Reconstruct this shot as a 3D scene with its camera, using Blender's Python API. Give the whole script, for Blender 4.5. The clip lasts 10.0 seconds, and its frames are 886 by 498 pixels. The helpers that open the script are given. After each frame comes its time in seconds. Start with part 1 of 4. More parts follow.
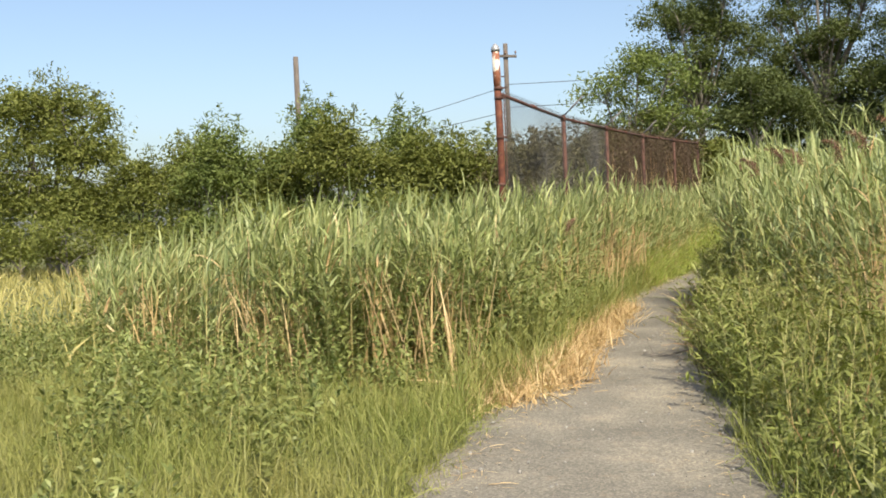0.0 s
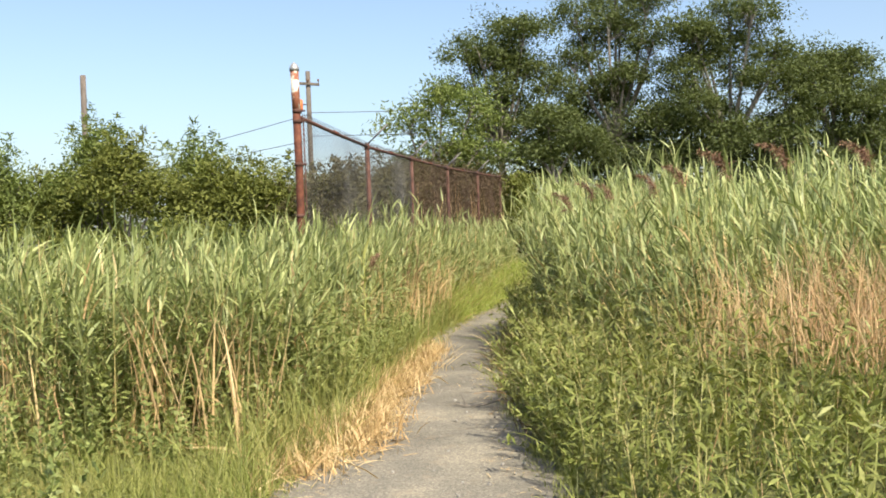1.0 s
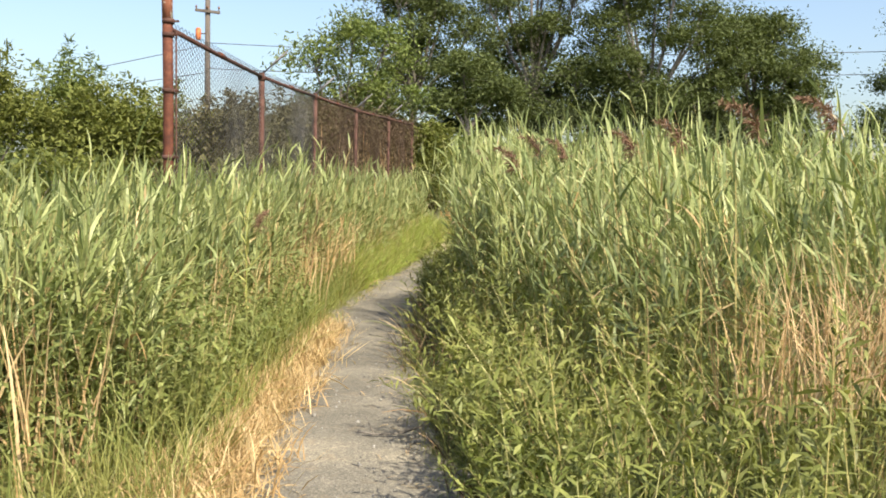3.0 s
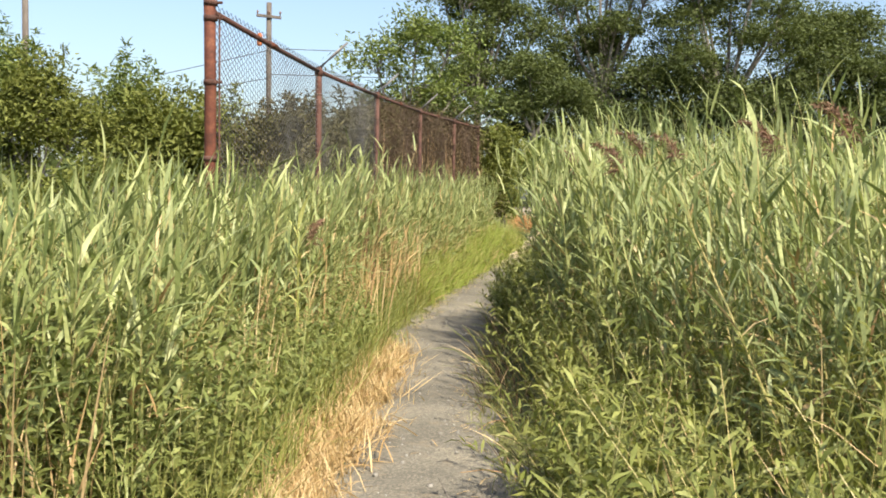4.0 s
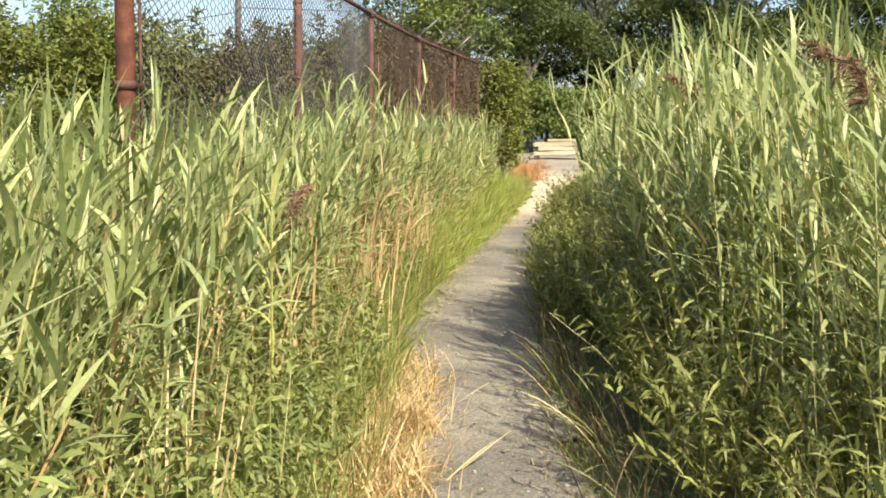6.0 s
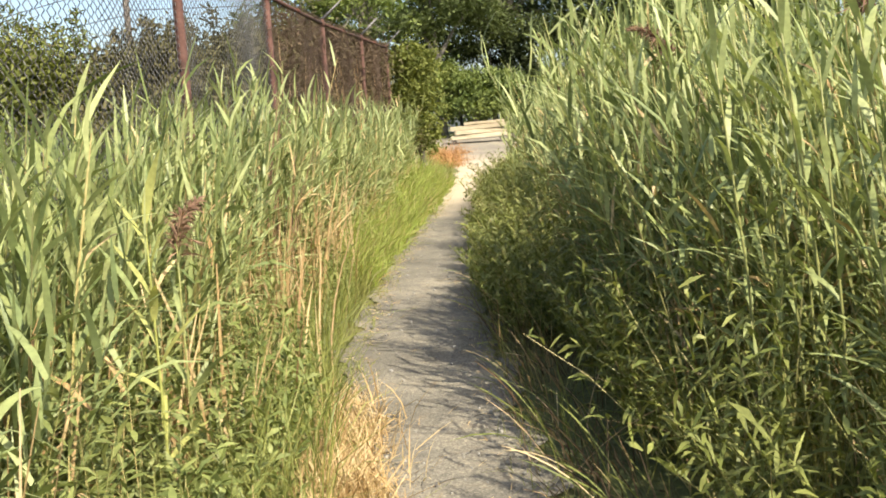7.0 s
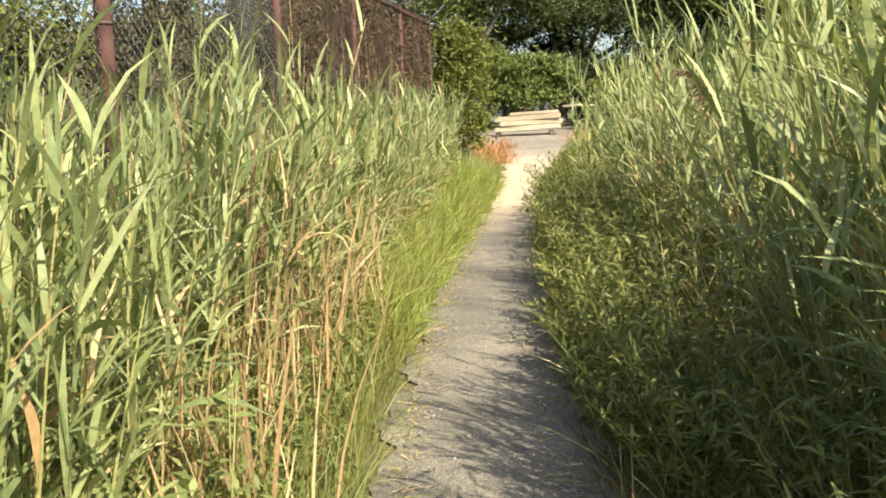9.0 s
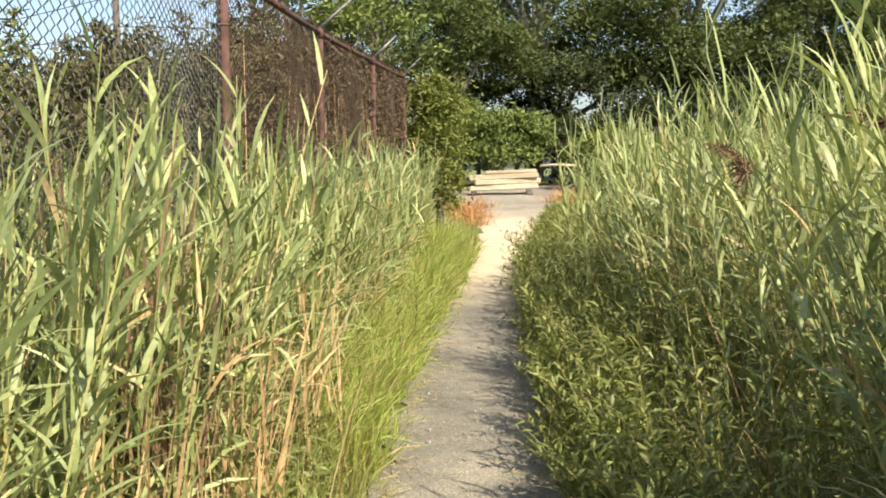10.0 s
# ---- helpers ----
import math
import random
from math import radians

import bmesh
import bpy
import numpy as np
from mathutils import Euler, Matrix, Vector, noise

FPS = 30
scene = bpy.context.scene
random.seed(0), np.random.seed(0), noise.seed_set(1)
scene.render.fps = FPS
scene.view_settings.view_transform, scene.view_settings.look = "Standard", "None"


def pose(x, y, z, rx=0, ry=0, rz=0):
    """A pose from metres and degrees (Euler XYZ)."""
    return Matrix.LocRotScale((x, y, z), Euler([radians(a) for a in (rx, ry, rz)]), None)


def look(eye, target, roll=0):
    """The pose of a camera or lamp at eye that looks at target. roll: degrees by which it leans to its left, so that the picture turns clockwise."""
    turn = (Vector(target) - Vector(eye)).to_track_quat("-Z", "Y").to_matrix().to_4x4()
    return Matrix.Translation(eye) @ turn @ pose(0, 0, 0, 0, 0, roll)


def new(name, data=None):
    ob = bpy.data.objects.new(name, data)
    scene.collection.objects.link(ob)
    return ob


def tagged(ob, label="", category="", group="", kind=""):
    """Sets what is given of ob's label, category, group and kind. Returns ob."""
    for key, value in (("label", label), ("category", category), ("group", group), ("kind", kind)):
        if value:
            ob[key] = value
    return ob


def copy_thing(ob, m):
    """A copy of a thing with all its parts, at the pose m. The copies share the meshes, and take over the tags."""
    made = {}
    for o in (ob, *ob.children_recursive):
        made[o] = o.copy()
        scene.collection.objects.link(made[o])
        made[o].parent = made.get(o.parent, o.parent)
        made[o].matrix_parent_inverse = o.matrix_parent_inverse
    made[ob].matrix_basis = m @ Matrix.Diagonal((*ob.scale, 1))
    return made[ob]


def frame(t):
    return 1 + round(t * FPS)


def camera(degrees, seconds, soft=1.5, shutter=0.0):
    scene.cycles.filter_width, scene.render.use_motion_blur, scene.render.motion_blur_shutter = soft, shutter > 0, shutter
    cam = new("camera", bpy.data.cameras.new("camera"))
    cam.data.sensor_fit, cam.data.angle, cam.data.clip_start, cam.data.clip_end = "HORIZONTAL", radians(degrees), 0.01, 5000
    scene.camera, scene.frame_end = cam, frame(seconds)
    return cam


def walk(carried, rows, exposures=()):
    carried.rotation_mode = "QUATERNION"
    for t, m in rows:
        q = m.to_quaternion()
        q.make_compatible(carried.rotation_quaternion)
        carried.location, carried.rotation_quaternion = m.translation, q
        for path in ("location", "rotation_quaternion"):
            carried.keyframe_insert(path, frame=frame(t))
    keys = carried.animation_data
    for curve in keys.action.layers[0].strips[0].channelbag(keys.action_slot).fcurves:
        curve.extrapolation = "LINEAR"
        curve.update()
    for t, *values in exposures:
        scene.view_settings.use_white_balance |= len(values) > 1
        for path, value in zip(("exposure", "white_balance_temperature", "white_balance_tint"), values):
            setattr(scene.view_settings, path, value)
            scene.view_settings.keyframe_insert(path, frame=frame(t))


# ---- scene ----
cam = camera(50.0, 10.0, 1.8)
PATH = [
    (0, (1.874, 3.81, 1.318), (1.061, 5.636, 1.26), -2.6),
    (0.5, (1.749, 4.266, 1.328), (1.202, 6.189, 1.373), -2.0),
    (1, (1.589, 4.71, 1.365), (1.171, 6.666, 1.354), -2.1),
    (1.5, (1.524, 5.208, 1.371), (1.216, 7.184, 1.345), -3.6),
    (2, (1.386, 5.693, 1.356), (1.117, 7.674, 1.297), -3.0),
    (2.2, (1.341, 5.881, 1.387), (1.107, 7.866, 1.323), -2.2),
    (3.3, (0.997, 7.214, 1.489), (0.778, 9.198, 1.357), 1.4),
    (3.5, (0.945, 7.437, 1.451), (0.677, 9.417, 1.356), -1.4),
    (4, (0.784, 8.064, 1.47), (0.445, 10.032, 1.362), 0.9),
    (4.5, (0.607, 8.626, 1.488), (0.286, 10.591, 1.303), -2.0),
    (5, (0.444, 9.207, 1.489), (0.14, 11.176, 1.315), 0.4),
    (5.2, (0.368, 9.468, 1.475), (0.036, 11.434, 1.324), 1.1),
    (6.3, (-0.205, 11.083, 1.505), (-0.453, 13.053, 1.266), -0.0),
    (6.5, (-0.209, 11.178, 1.491), (-0.427, 13.152, 1.261), -1.1),
    (7, (-0.336, 11.848, 1.476), (-0.456, 13.829, 1.226), -3.7),
    (7.5, (-0.494, 12.642, 1.491), (-0.712, 14.614, 1.234), -2.5),
    (8, (-0.588, 13.303, 1.475), (-0.79, 15.274, 1.207), -4.7),
    (8.5, (-0.668, 13.966, 1.536), (-0.853, 15.935, 1.238), 0.3),
    (9, (-0.731, 14.579, 1.568), (-0.915, 16.552, 1.294), -2.2),
    (9.5, (-0.75, 15.135, 1.689), (-0.917, 17.115, 1.465), 0.0),
    (10, (-0.867, 15.755, 1.687), (-0.985, 17.745, 1.519), -0.7),
]
walk(cam, [(t, look(eye, target, roll)) for t, eye, target, roll in PATH], exposures=((0, 0.68), (0.6, 0.87), (4.5, 0.93), (6.5, 1.03), (8, 1.0), (10, 0.98)))

# ---- light ----
world = bpy.data.worlds.new("sky")
scene.world = world
world.use_nodes = True
wn = world.node_tree.nodes
sky = wn.new("ShaderNodeTexSky")
sky.sky_type, sky.sun_disc = "NISHITA", False
SUN_FROM = Vector((0.66, -0.75, 0)).normalized()
SUN_ELEV = radians(45.5)
sky.sun_elevation = SUN_ELEV
sky.sun_rotation = math.atan2(SUN_FROM.x, SUN_FROM.y)
sky.air_density, sky.dust_density, sky.ozone_density = 1.0, 2.7, 1.0
wn["Background"].inputs["Strength"].default_value = 0.125
world.node_tree.links.new(sky.outputs[0], wn["Background"].inputs["Color"])
sun = new("sun", bpy.data.lights.new("sun", "SUN"))
sun.data.energy, sun.data.angle, sun.data.color = 5.0, radians(0.55), (1.0, 0.885, 0.68)
sun_dir = SUN_FROM * math.cos(SUN_ELEV) + Vector((0, 0, math.sin(SUN_ELEV)))
sun.matrix_world = look(sun_dir * 60, (0, 0, 0))

# ---- materials ----


def material(name, rough=0.8, metal=0.0):
    m = bpy.data.materials.new(name)
    m.use_nodes = True
    p = m.node_tree.nodes["Principled BSDF"]
    p.inputs["Roughness"].default_value, p.inputs["Metallic"].default_value = rough, metal
    return m, m.node_tree.nodes, m.node_tree.links, p


def ramp(nodes, links, fac, stops):
    r = nodes.new("ShaderNodeValToRGB")
    e = r.color_ramp.elements
    while len(e) < len(stops):
        e.new(0.5)
    for el, (pos, col) in zip(e, stops):
        el.position, el.color = pos, (*col, 1)
    links.new(fac, r.inputs[0])
    return r.outputs[0]


def noise_tex(nodes, links, coord, scale, detail=4.0, rough=0.6):
    n = nodes.new("ShaderNodeTexNoise")
    n.inputs["Scale"].default_value, n.inputs["Detail"].default_value, n.inputs["Roughness"].default_value = scale, detail, rough
    links.new(coord, n.inputs["Vector"])
    return n.outputs[0]


def mix(nodes, links, fac, a, b, mode="MIX"):
    n = nodes.new("ShaderNodeMix")
    n.data_type, n.blend_type = "RGBA", mode
    for sock, v in ((n.inputs[0], fac), (n.inputs[6], a), (n.inputs[7], b)):
        if isinstance(v, (int, float)):
            sock.default_value = v
        elif isinstance(v, tuple):
            sock.default_value = (*v, 1)
        else:
            links.new(v, sock)
    return n.outputs[2]


def bump(nodes, links, height, p, strength=0.3, dist=0.01):
    b = nodes.new("ShaderNodeBump")
    b.inputs["Strength"].default_value, b.inputs["Distance"].default_value = strength, dist
    links.new(height, b.inputs["Height"])
    links.new(b.outputs[0], p.inputs["Normal"])


def leaf_material(name, dark, mid, light, through_light=0.3, rough=0.5, patch=(0.30, 0.30, 0.08), patch_amount=0.25):
    """Leaves: every blade its own tone, with slow drifts of hue over the stand, and light that shines through."""
    m, n, l, p = material(name, rough)
    geo = n.new("ShaderNodeNewGeometry")
    tone = ramp(n, l, geo.outputs["Random Per Island"], [(0.0, dark), (0.45, mid), (1.0, light)])
    tex = n.new("ShaderNodeTexCoord").outputs["Object"]
    drift = ramp(n, l, noise_tex(n, l, tex, 0.9, 3), [(0.42, (0, 0, 0)), (0.68, (patch_amount,) * 3)])
    col = mix(n, l, drift, tone, patch)
    fine = noise_tex(n, l, tex, 45, 2)
    shade = ramp(n, l, fine, [(0.3, (0.78, 0.78, 0.78)), (0.7, (1.12, 1.12, 1.12))])
    col = mix(n, l, 1.0, col, shade, "MULTIPLY")
    l.new(col, p.inputs["Base Color"])
    p.inputs["Specular IOR Level"].default_value = 0.35
    t = n.new("ShaderNodeBsdfTranslucent")
    l.new(mix(n, l, 1.0, col, (1.0, 1.0, 0.55), "MULTIPLY"), t.inputs[0])
    s = n.new("ShaderNodeMixShader")
    s.inputs[0].default_value = through_light
    l.new(p.outputs[0], s.inputs[1]), l.new(t.outputs[0], s.inputs[2])
    l.new(s.outputs[0], n["Material Output"].inputs[0])
    return m


def surface(name, stops, scale, rough=0.85, metal=0.0, bump_scale=40, bump_strength=0.4, bump_dist=0.01, stretch=(1, 1, 1)):
    """Wood, rust and the like: three tones by noise at two scales, with fine relief."""
    m, n, l, p = material(name, rough, metal)
    tc = n.new("ShaderNodeTexCoord")
    mp = n.new("ShaderNodeMapping")
    mp.inputs["Scale"].default_value = stretch
    l.new(tc.outputs["Object"], mp.inputs["Vector"])
    big = noise_tex(n, l, mp.outputs[0], scale, 5)
    col = ramp(n, l, big, stops)
    fine = noise_tex(n, l, mp.outputs[0], bump_scale, 5)
    col = mix(n, l, 1.0, col, ramp(n, l, fine, [(0.3, (0.7, 0.7, 0.7)), (0.7, (1.15, 1.15, 1.15))]), "MULTIPLY")
    l.new(col, p.inputs["Base Color"])
    bump(n, l, fine, p, bump_strength, bump_dist)
    return m


def gravel_material():
    m, n, l, p = material("gravel", 0.95)
    tex = n.new("ShaderNodeTexCoord").outputs["Object"]
    big = noise_tex(n, l, tex, 1.3, 5)
    col = ramp(n, l, big, [(0.3, (0.122, 0.114, 0.095)), (0.52, (0.18, 0.167, 0.137)), (0.70, (0.27, 0.244, 0.19))])
    v = n.new("ShaderNodeTexVoronoi")
    v.inputs["Scale"].default_value = 95
    l.new(tex, v.inputs["Vector"])
    bw = n.new("ShaderNodeRGBToBW")
    l.new(v.outputs["Color"], bw.inputs[0])
    stone = ramp(n, l, bw.outputs[0], [(0.15, (0.68, 0.68, 0.7)), (0.6, (1.0, 1.0, 1.0)), (0.92, (1.5, 1.48, 1.42))])
    col = mix(n, l, 1.0, col, stone, "MULTIPLY")
    dirt = ramp(n, l, noise_tex(n, l, tex, 6, 6, 0.7), [(0.55, (0, 0, 0)), (0.75, (0.6, 0.6, 0.6))])
    col = mix(n, l, dirt, col, (0.26, 0.205, 0.135))
    sep = n.new("ShaderNodeSeparateXYZ")
    l.new(tex, sep.inputs[0])
    wob = n.new("ShaderNodeMath")
    wob.operation = "MULTIPLY_ADD"
    l.new(noise_tex(n, l, tex, 1.5, 4), wob.inputs[0])
    wob.inputs[1].default_value = 3.0
    l.new(sep.outputs[1], wob.inputs[2])
    stretch = n.new("ShaderNodeMapRange")
    stretch.inputs[1].default_value, stretch.inputs[2].default_value = 28.0, 42.0
    l.new(wob.outputs[0], stretch.inputs[0])
    sand = ramp(n, l, stretch.outputs[0], [(0.0, (0, 0, 0)), (0.18, (1, 1, 1)), (0.55, (1, 1, 1)), (0.75, (0.15, 0.15, 0.15))])
    col = mix(n, l, sand, col, (0.44, 0.37, 0.27))
    l.new(col, p.inputs["Base Color"])
    bump(n, l, v.outputs["Distance"], p, 0.6, 0.006)
    return m


def ground_material():
    m, n, l, p = material("soil_and_litter", 0.95)
    tex = n.new("ShaderNodeTexCoord").outputs["Object"]
    big = noise_tex(n, l, tex, 0.35, 5)
    col = ramp(n, l, big, [(0.3, (0.09, 0.115, 0.035)), (0.5, (0.14, 0.155, 0.05)), (0.7, (0.21, 0.19, 0.08))])
    fine = noise_tex(n, l, tex, 22, 6, 0.75)
    col = mix(n, l, 1.0, col, ramp(n, l, fine, [(0.3, (0.5, 0.5, 0.5)), (0.7, (1.3, 1.3, 1.3))]), "MULTIPLY")
    l.new(col, p.inputs["Base Color"])
    bump(n, l, fine, p, 0.8, 0.04)
    return m


M_REED = leaf_material("reed_leaf", (0.12, 0.16, 0.053), (0.265, 0.31, 0.115), (0.455, 0.49, 0.23), 0.30, 0.45, (0.215, 0.275, 0.13), 0.6)
M_STALK = leaf_material("reed_stalk", (0.16, 0.19, 0.06), (0.30, 0.30, 0.12), (0.48, 0.38, 0.18), 0.1, 0.5)
M_WEED = leaf_material("weed_leaf", (0.088, 0.116, 0.026), (0.172, 0.205, 0.05), (0.30, 0.325, 0.105), 0.32, 0.5, (0.24, 0.215, 0.065), 0.35)
M_BUSHY = leaf_material("broad_weed_leaf", (0.095, 0.130, 0.035), (0.175, 0.220, 0.068), (0.30, 0.345, 0.12), 0.33, 0.5, (0.27, 0.25, 0.09), 0.3)
M_GRASS = leaf_material("grass_blade", (0.12, 0.155, 0.036), (0.22, 0.255, 0.062), (0.35, 0.365, 0.125), 0.35, 0.5, (0.38, 0.32, 0.13), 0.4)
M_LIME = leaf_material("lime_grass_blade", (0.21, 0.29, 0.045), (0.32, 0.42, 0.08), (0.47, 0.53, 0.16), 0.4, 0.5)
M_STRAW = leaf_material("straw", (0.33, 0.22, 0.10), (0.52, 0.38, 0.19), (0.68, 0.55, 0.33), 0.2, 0.6, (0.44, 0.27, 0.13), 0.45)
M_RUSSET = leaf_material("russet_seed_grass", (0.31, 0.18, 0.09), (0.47, 0.30, 0.17), (0.60, 0.45, 0.28), 0.2, 0.7, (0.35, 0.32, 0.12), 0.4)
M_PLUME = leaf_material("reed_plume", (0.10, 0.055, 0.04), (0.19, 0.105, 0.075), (0.30, 0.19, 0.13), 0.2, 0.8)
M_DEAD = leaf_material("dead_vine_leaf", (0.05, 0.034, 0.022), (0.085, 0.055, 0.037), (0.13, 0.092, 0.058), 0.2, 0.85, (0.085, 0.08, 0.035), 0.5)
M_BRACKEN = leaf_material("dead_bracken_leaf", (0.30, 0.13, 0.05), (0.46, 0.23, 0.10), (0.58, 0.34, 0.17), 0.2, 0.8)
M_FIELD = leaf_material("field_grass_blade", (0.26, 0.25, 0.08), (0.38, 0.35, 0.13), (0.50, 0.44, 0.19), 0.3, 0.6)
M_YELLOW = leaf_material("yellowed_reed", (0.36, 0.40, 0.11), (0.46, 0.48, 0.16), (0.56, 0.55, 0.22), 0.35, 0.5)
M_TREE = leaf_material("locust_leaf", (0.05, 0.072, 0.022), (0.092, 0.122, 0.040), (0.155, 0.19, 0.072), 0.34, 0.75, (0.11, 0.135, 0.045), 0.3)
M_TREE_LIGHT = leaf_material("pale_tree_leaf", (0.09, 0.13, 0.035), (0.14, 0.19, 0.052), (0.21, 0.265, 0.085), 0.36, 0.75)
M_SHRUB = leaf_material("shrub_leaf", (0.085, 0.108, 0.022), (0.15, 0.175, 0.04), (0.22, 0.24, 0.065), 0.34, 0.75, (0.19, 0.21, 0.055), 0.3)
M_VINE = leaf_material("vine_leaf", (0.065, 0.064, 0.024), (0.098, 0.092, 0.038), (0.14, 0.13, 0.056), 0.25, 0.8, (0.105, 0.08, 0.045), 0.5)
# undergrowth leaves: the canopy's shade is painted in as a much darker green
M_UNDER = leaf_material("undergrowth_leaf_painted_shade", (0.022, 0.032, 0.012), (0.04, 0.055, 0.02), (0.07, 0.088, 0.033), 0.25, 0.8, (0.06, 0.07, 0.025), 0.3)
M_BARK = surface("bark", [(0.3, (0.10, 0.085, 0.07)), (0.5, (0.19, 0.17, 0.15)), (0.7, (0.34, 0.32, 0.29))], 3, 0.9, 0, 30, 0.7, 0.02, (1, 1, 0.2))
M_RUST = surface("rusted_steel", [(0.3, (0.05, 0.018, 0.012)), (0.5, (0.115, 0.036, 0.021)), (0.72, (0.19, 0.075, 0.042))], 9, 0.8, 0.25, 60, 0.35, 0.003)
M_RUST_DARK = surface("dark_rusted_steel", [(0.3, (0.035, 0.017, 0.013)), (0.5, (0.078, 0.034, 0.026)), (0.72, (0.125, 0.066, 0.054))], 9, 0.85, 0.15, 60, 0.35, 0.003)
M_WIRE = surface("rusted_fence_wire", [(0.3, (0.06, 0.04, 0.03)), (0.5, (0.11, 0.072, 0.054)), (0.7, (0.17, 0.125, 0.10))], 2.2, 0.75, 0.2, 80, 0.2, 0.001)
M_WIRE_GREY = surface("weathered_zinc_wire", [(0.3, (0.10, 0.10, 0.105)), (0.5, (0.16, 0.155, 0.16)), (0.7, (0.24, 0.235, 0.24))], 2.2, 0.5, 0.6, 80, 0.2, 0.001)
M_PEEL = surface("peeling_white_paint", [(0.46, (0.22, 0.08, 0.045)), (0.53, (0.55, 0.50, 0.44)), (0.75, (0.72, 0.70, 0.66))], 11, 0.8, 0, 70, 0.4, 0.003)
M_ZINC = surface("grey_cast_cap", [(0.3, (0.22, 0.22, 0.24)), (0.6, (0.38, 0.39, 0.42))], 8, 0.6, 0.5, 60, 0.3, 0.002)
M_POLE = surface("weathered_pole_wood", [(0.3, (0.06, 0.05, 0.046)), (0.5, (0.10, 0.085, 0.076)), (0.7, (0.15, 0.13, 0.118))], 2, 0.9, 0, 14, 0.6, 0.02, (1, 1, 0.12))
M_BEAM = surface("bleached_timber", [(0.3, (0.36, 0.30, 0.20)), (0.5, (0.49, 0.43, 0.31)), (0.7, (0.60, 0.54, 0.42))], 2.5, 0.85, 0, 22, 0.5, 0.01, (0.15, 1, 1))
M_CABLE = surface("black_cable", [(0.3, (0.05, 0.05, 0.055)), (0.7, (0.09, 0.09, 0.095))], 3, 0.6, 0, 40, 0.1, 0.001)
M_CERAMIC = surface("brown_insulator", [(0.3, (0.10, 0.05, 0.03)), (0.7, (0.16, 0.08, 0.05))], 3, 0.3, 0, 40, 0.1, 0.001)
M_ORANGE = surface("orange_rust_plate", [(0.3, (0.34, 0.09, 0.03)), (0.5, (0.52, 0.16, 0.06)), (0.7, (0.62, 0.28, 0.14))], 7, 0.8, 0.1, 50, 0.3, 0.003)
M_STONE = surface("path_stone", [(0.3, (0.18, 0.175, 0.16)), (0.5, (0.26, 0.25, 0.235)), (0.7, (0.40, 0.39, 0.36))], 5, 0.9, 0, 60, 0.4, 0.003)
M_GRAVEL = gravel_material()
M_GROUND = ground_material()

# ---- mesh tools ----


def quads(name, parts, mats):
    """One mesh from lists of (vertices, quads, material number)."""
    me = bpy.data.meshes.new(name)
    co = np.concatenate([p[0] for p in parts]).astype(np.float32)
    start, faces, slots = 0, [], []
    for v, f, k in parts:
        faces.append(f + start)
        slots.append(np.broadcast_to(np.asarray(k, np.int32), (len(f),)))
        start += len(v)
    faces, slots = np.concatenate(faces).astype(np.int32), np.concatenate(slots)
    me.vertices.add(len(co))
    me.vertices.foreach_set("co", co.ravel())
    me.loops.add(faces.size)
    me.loops.foreach_set("vertex_index", faces.ravel())
    me.polygons.add(len(faces))
    me.polygons.foreach_set("loop_start", np.arange(0, faces.size, 4, dtype=np.int32))
    me.polygons.foreach_set("material_index", slots)
    for m in mats:
        me.materials.append(m)
    me.update(calc_edges=True)
    return me


BLADE = (0.6, 1.0, 0.72, 0.06)
LEAF = (0.25, 1.0, 0.12)
STEM = (1.0, 0.85, 0.6, 0.35)


def ribbons(base, az, elev, length, width, bend, profile=BLADE, roll=0.0):
    """Curved tapering strips: base (n, 3), heading, rise and droop in radians, one strip for each row."""
    n, k = len(base), len(profile)
    az, elev, length, width, bend, roll = (np.broadcast_to(np.asarray(a, float), (n,)) for a in (az, elev, length, width, bend, roll))
    s = np.linspace(0, 1, k)
    mid = (s[1:] + s[:-1]) / 2
    e = elev[:, None] - bend[:, None] * mid[None]
    step = (length / (k - 1))[:, None]
    run = np.concatenate([np.zeros((n, 1)), np.cumsum(np.cos(e) * step, 1)], 1)
    up = np.concatenate([np.zeros((n, 1)), np.cumsum(np.sin(e) * step, 1)], 1)
    ca, sa = np.cos(az)[:, None], np.sin(az)[:, None]
    p = np.stack([run * ca, run * sa, up], -1) + base[:, None]
    ev = elev[:, None] - bend[:, None] * s[None]
    side = np.stack([-sa + 0 * s, ca + 0 * s, 0 * s + 0 * ca], -1)
    nor = np.stack([-np.sin(ev) * ca, -np.sin(ev) * sa, np.cos(ev)], -1)
    side = side * np.cos(roll)[:, None, None] + nor * np.sin(roll)[:, None, None]
    w = (width[:, None] * np.asarray(profile)[None] / 2)[..., None]
    v = np.stack([p - side * w, p + side * w], 2).reshape(-1, 3)
    i = (np.arange(n) * 2 * k)[:, None] + (np.arange(k - 1) * 2)[None]
    f = np.stack([i, i + 1, i + 3, i + 2], -1).reshape(-1, 4)
    return v, f


def along(base, az, elev, length, bend, s):
    """The point at the share s of such a strip."""
    e = elev - bend * s / 2
    d = length * s
    return base + np.stack([np.cos(e) * np.cos(az) * d, np.cos(e) * np.sin(az) * d, np.sin(e) * d], -1)


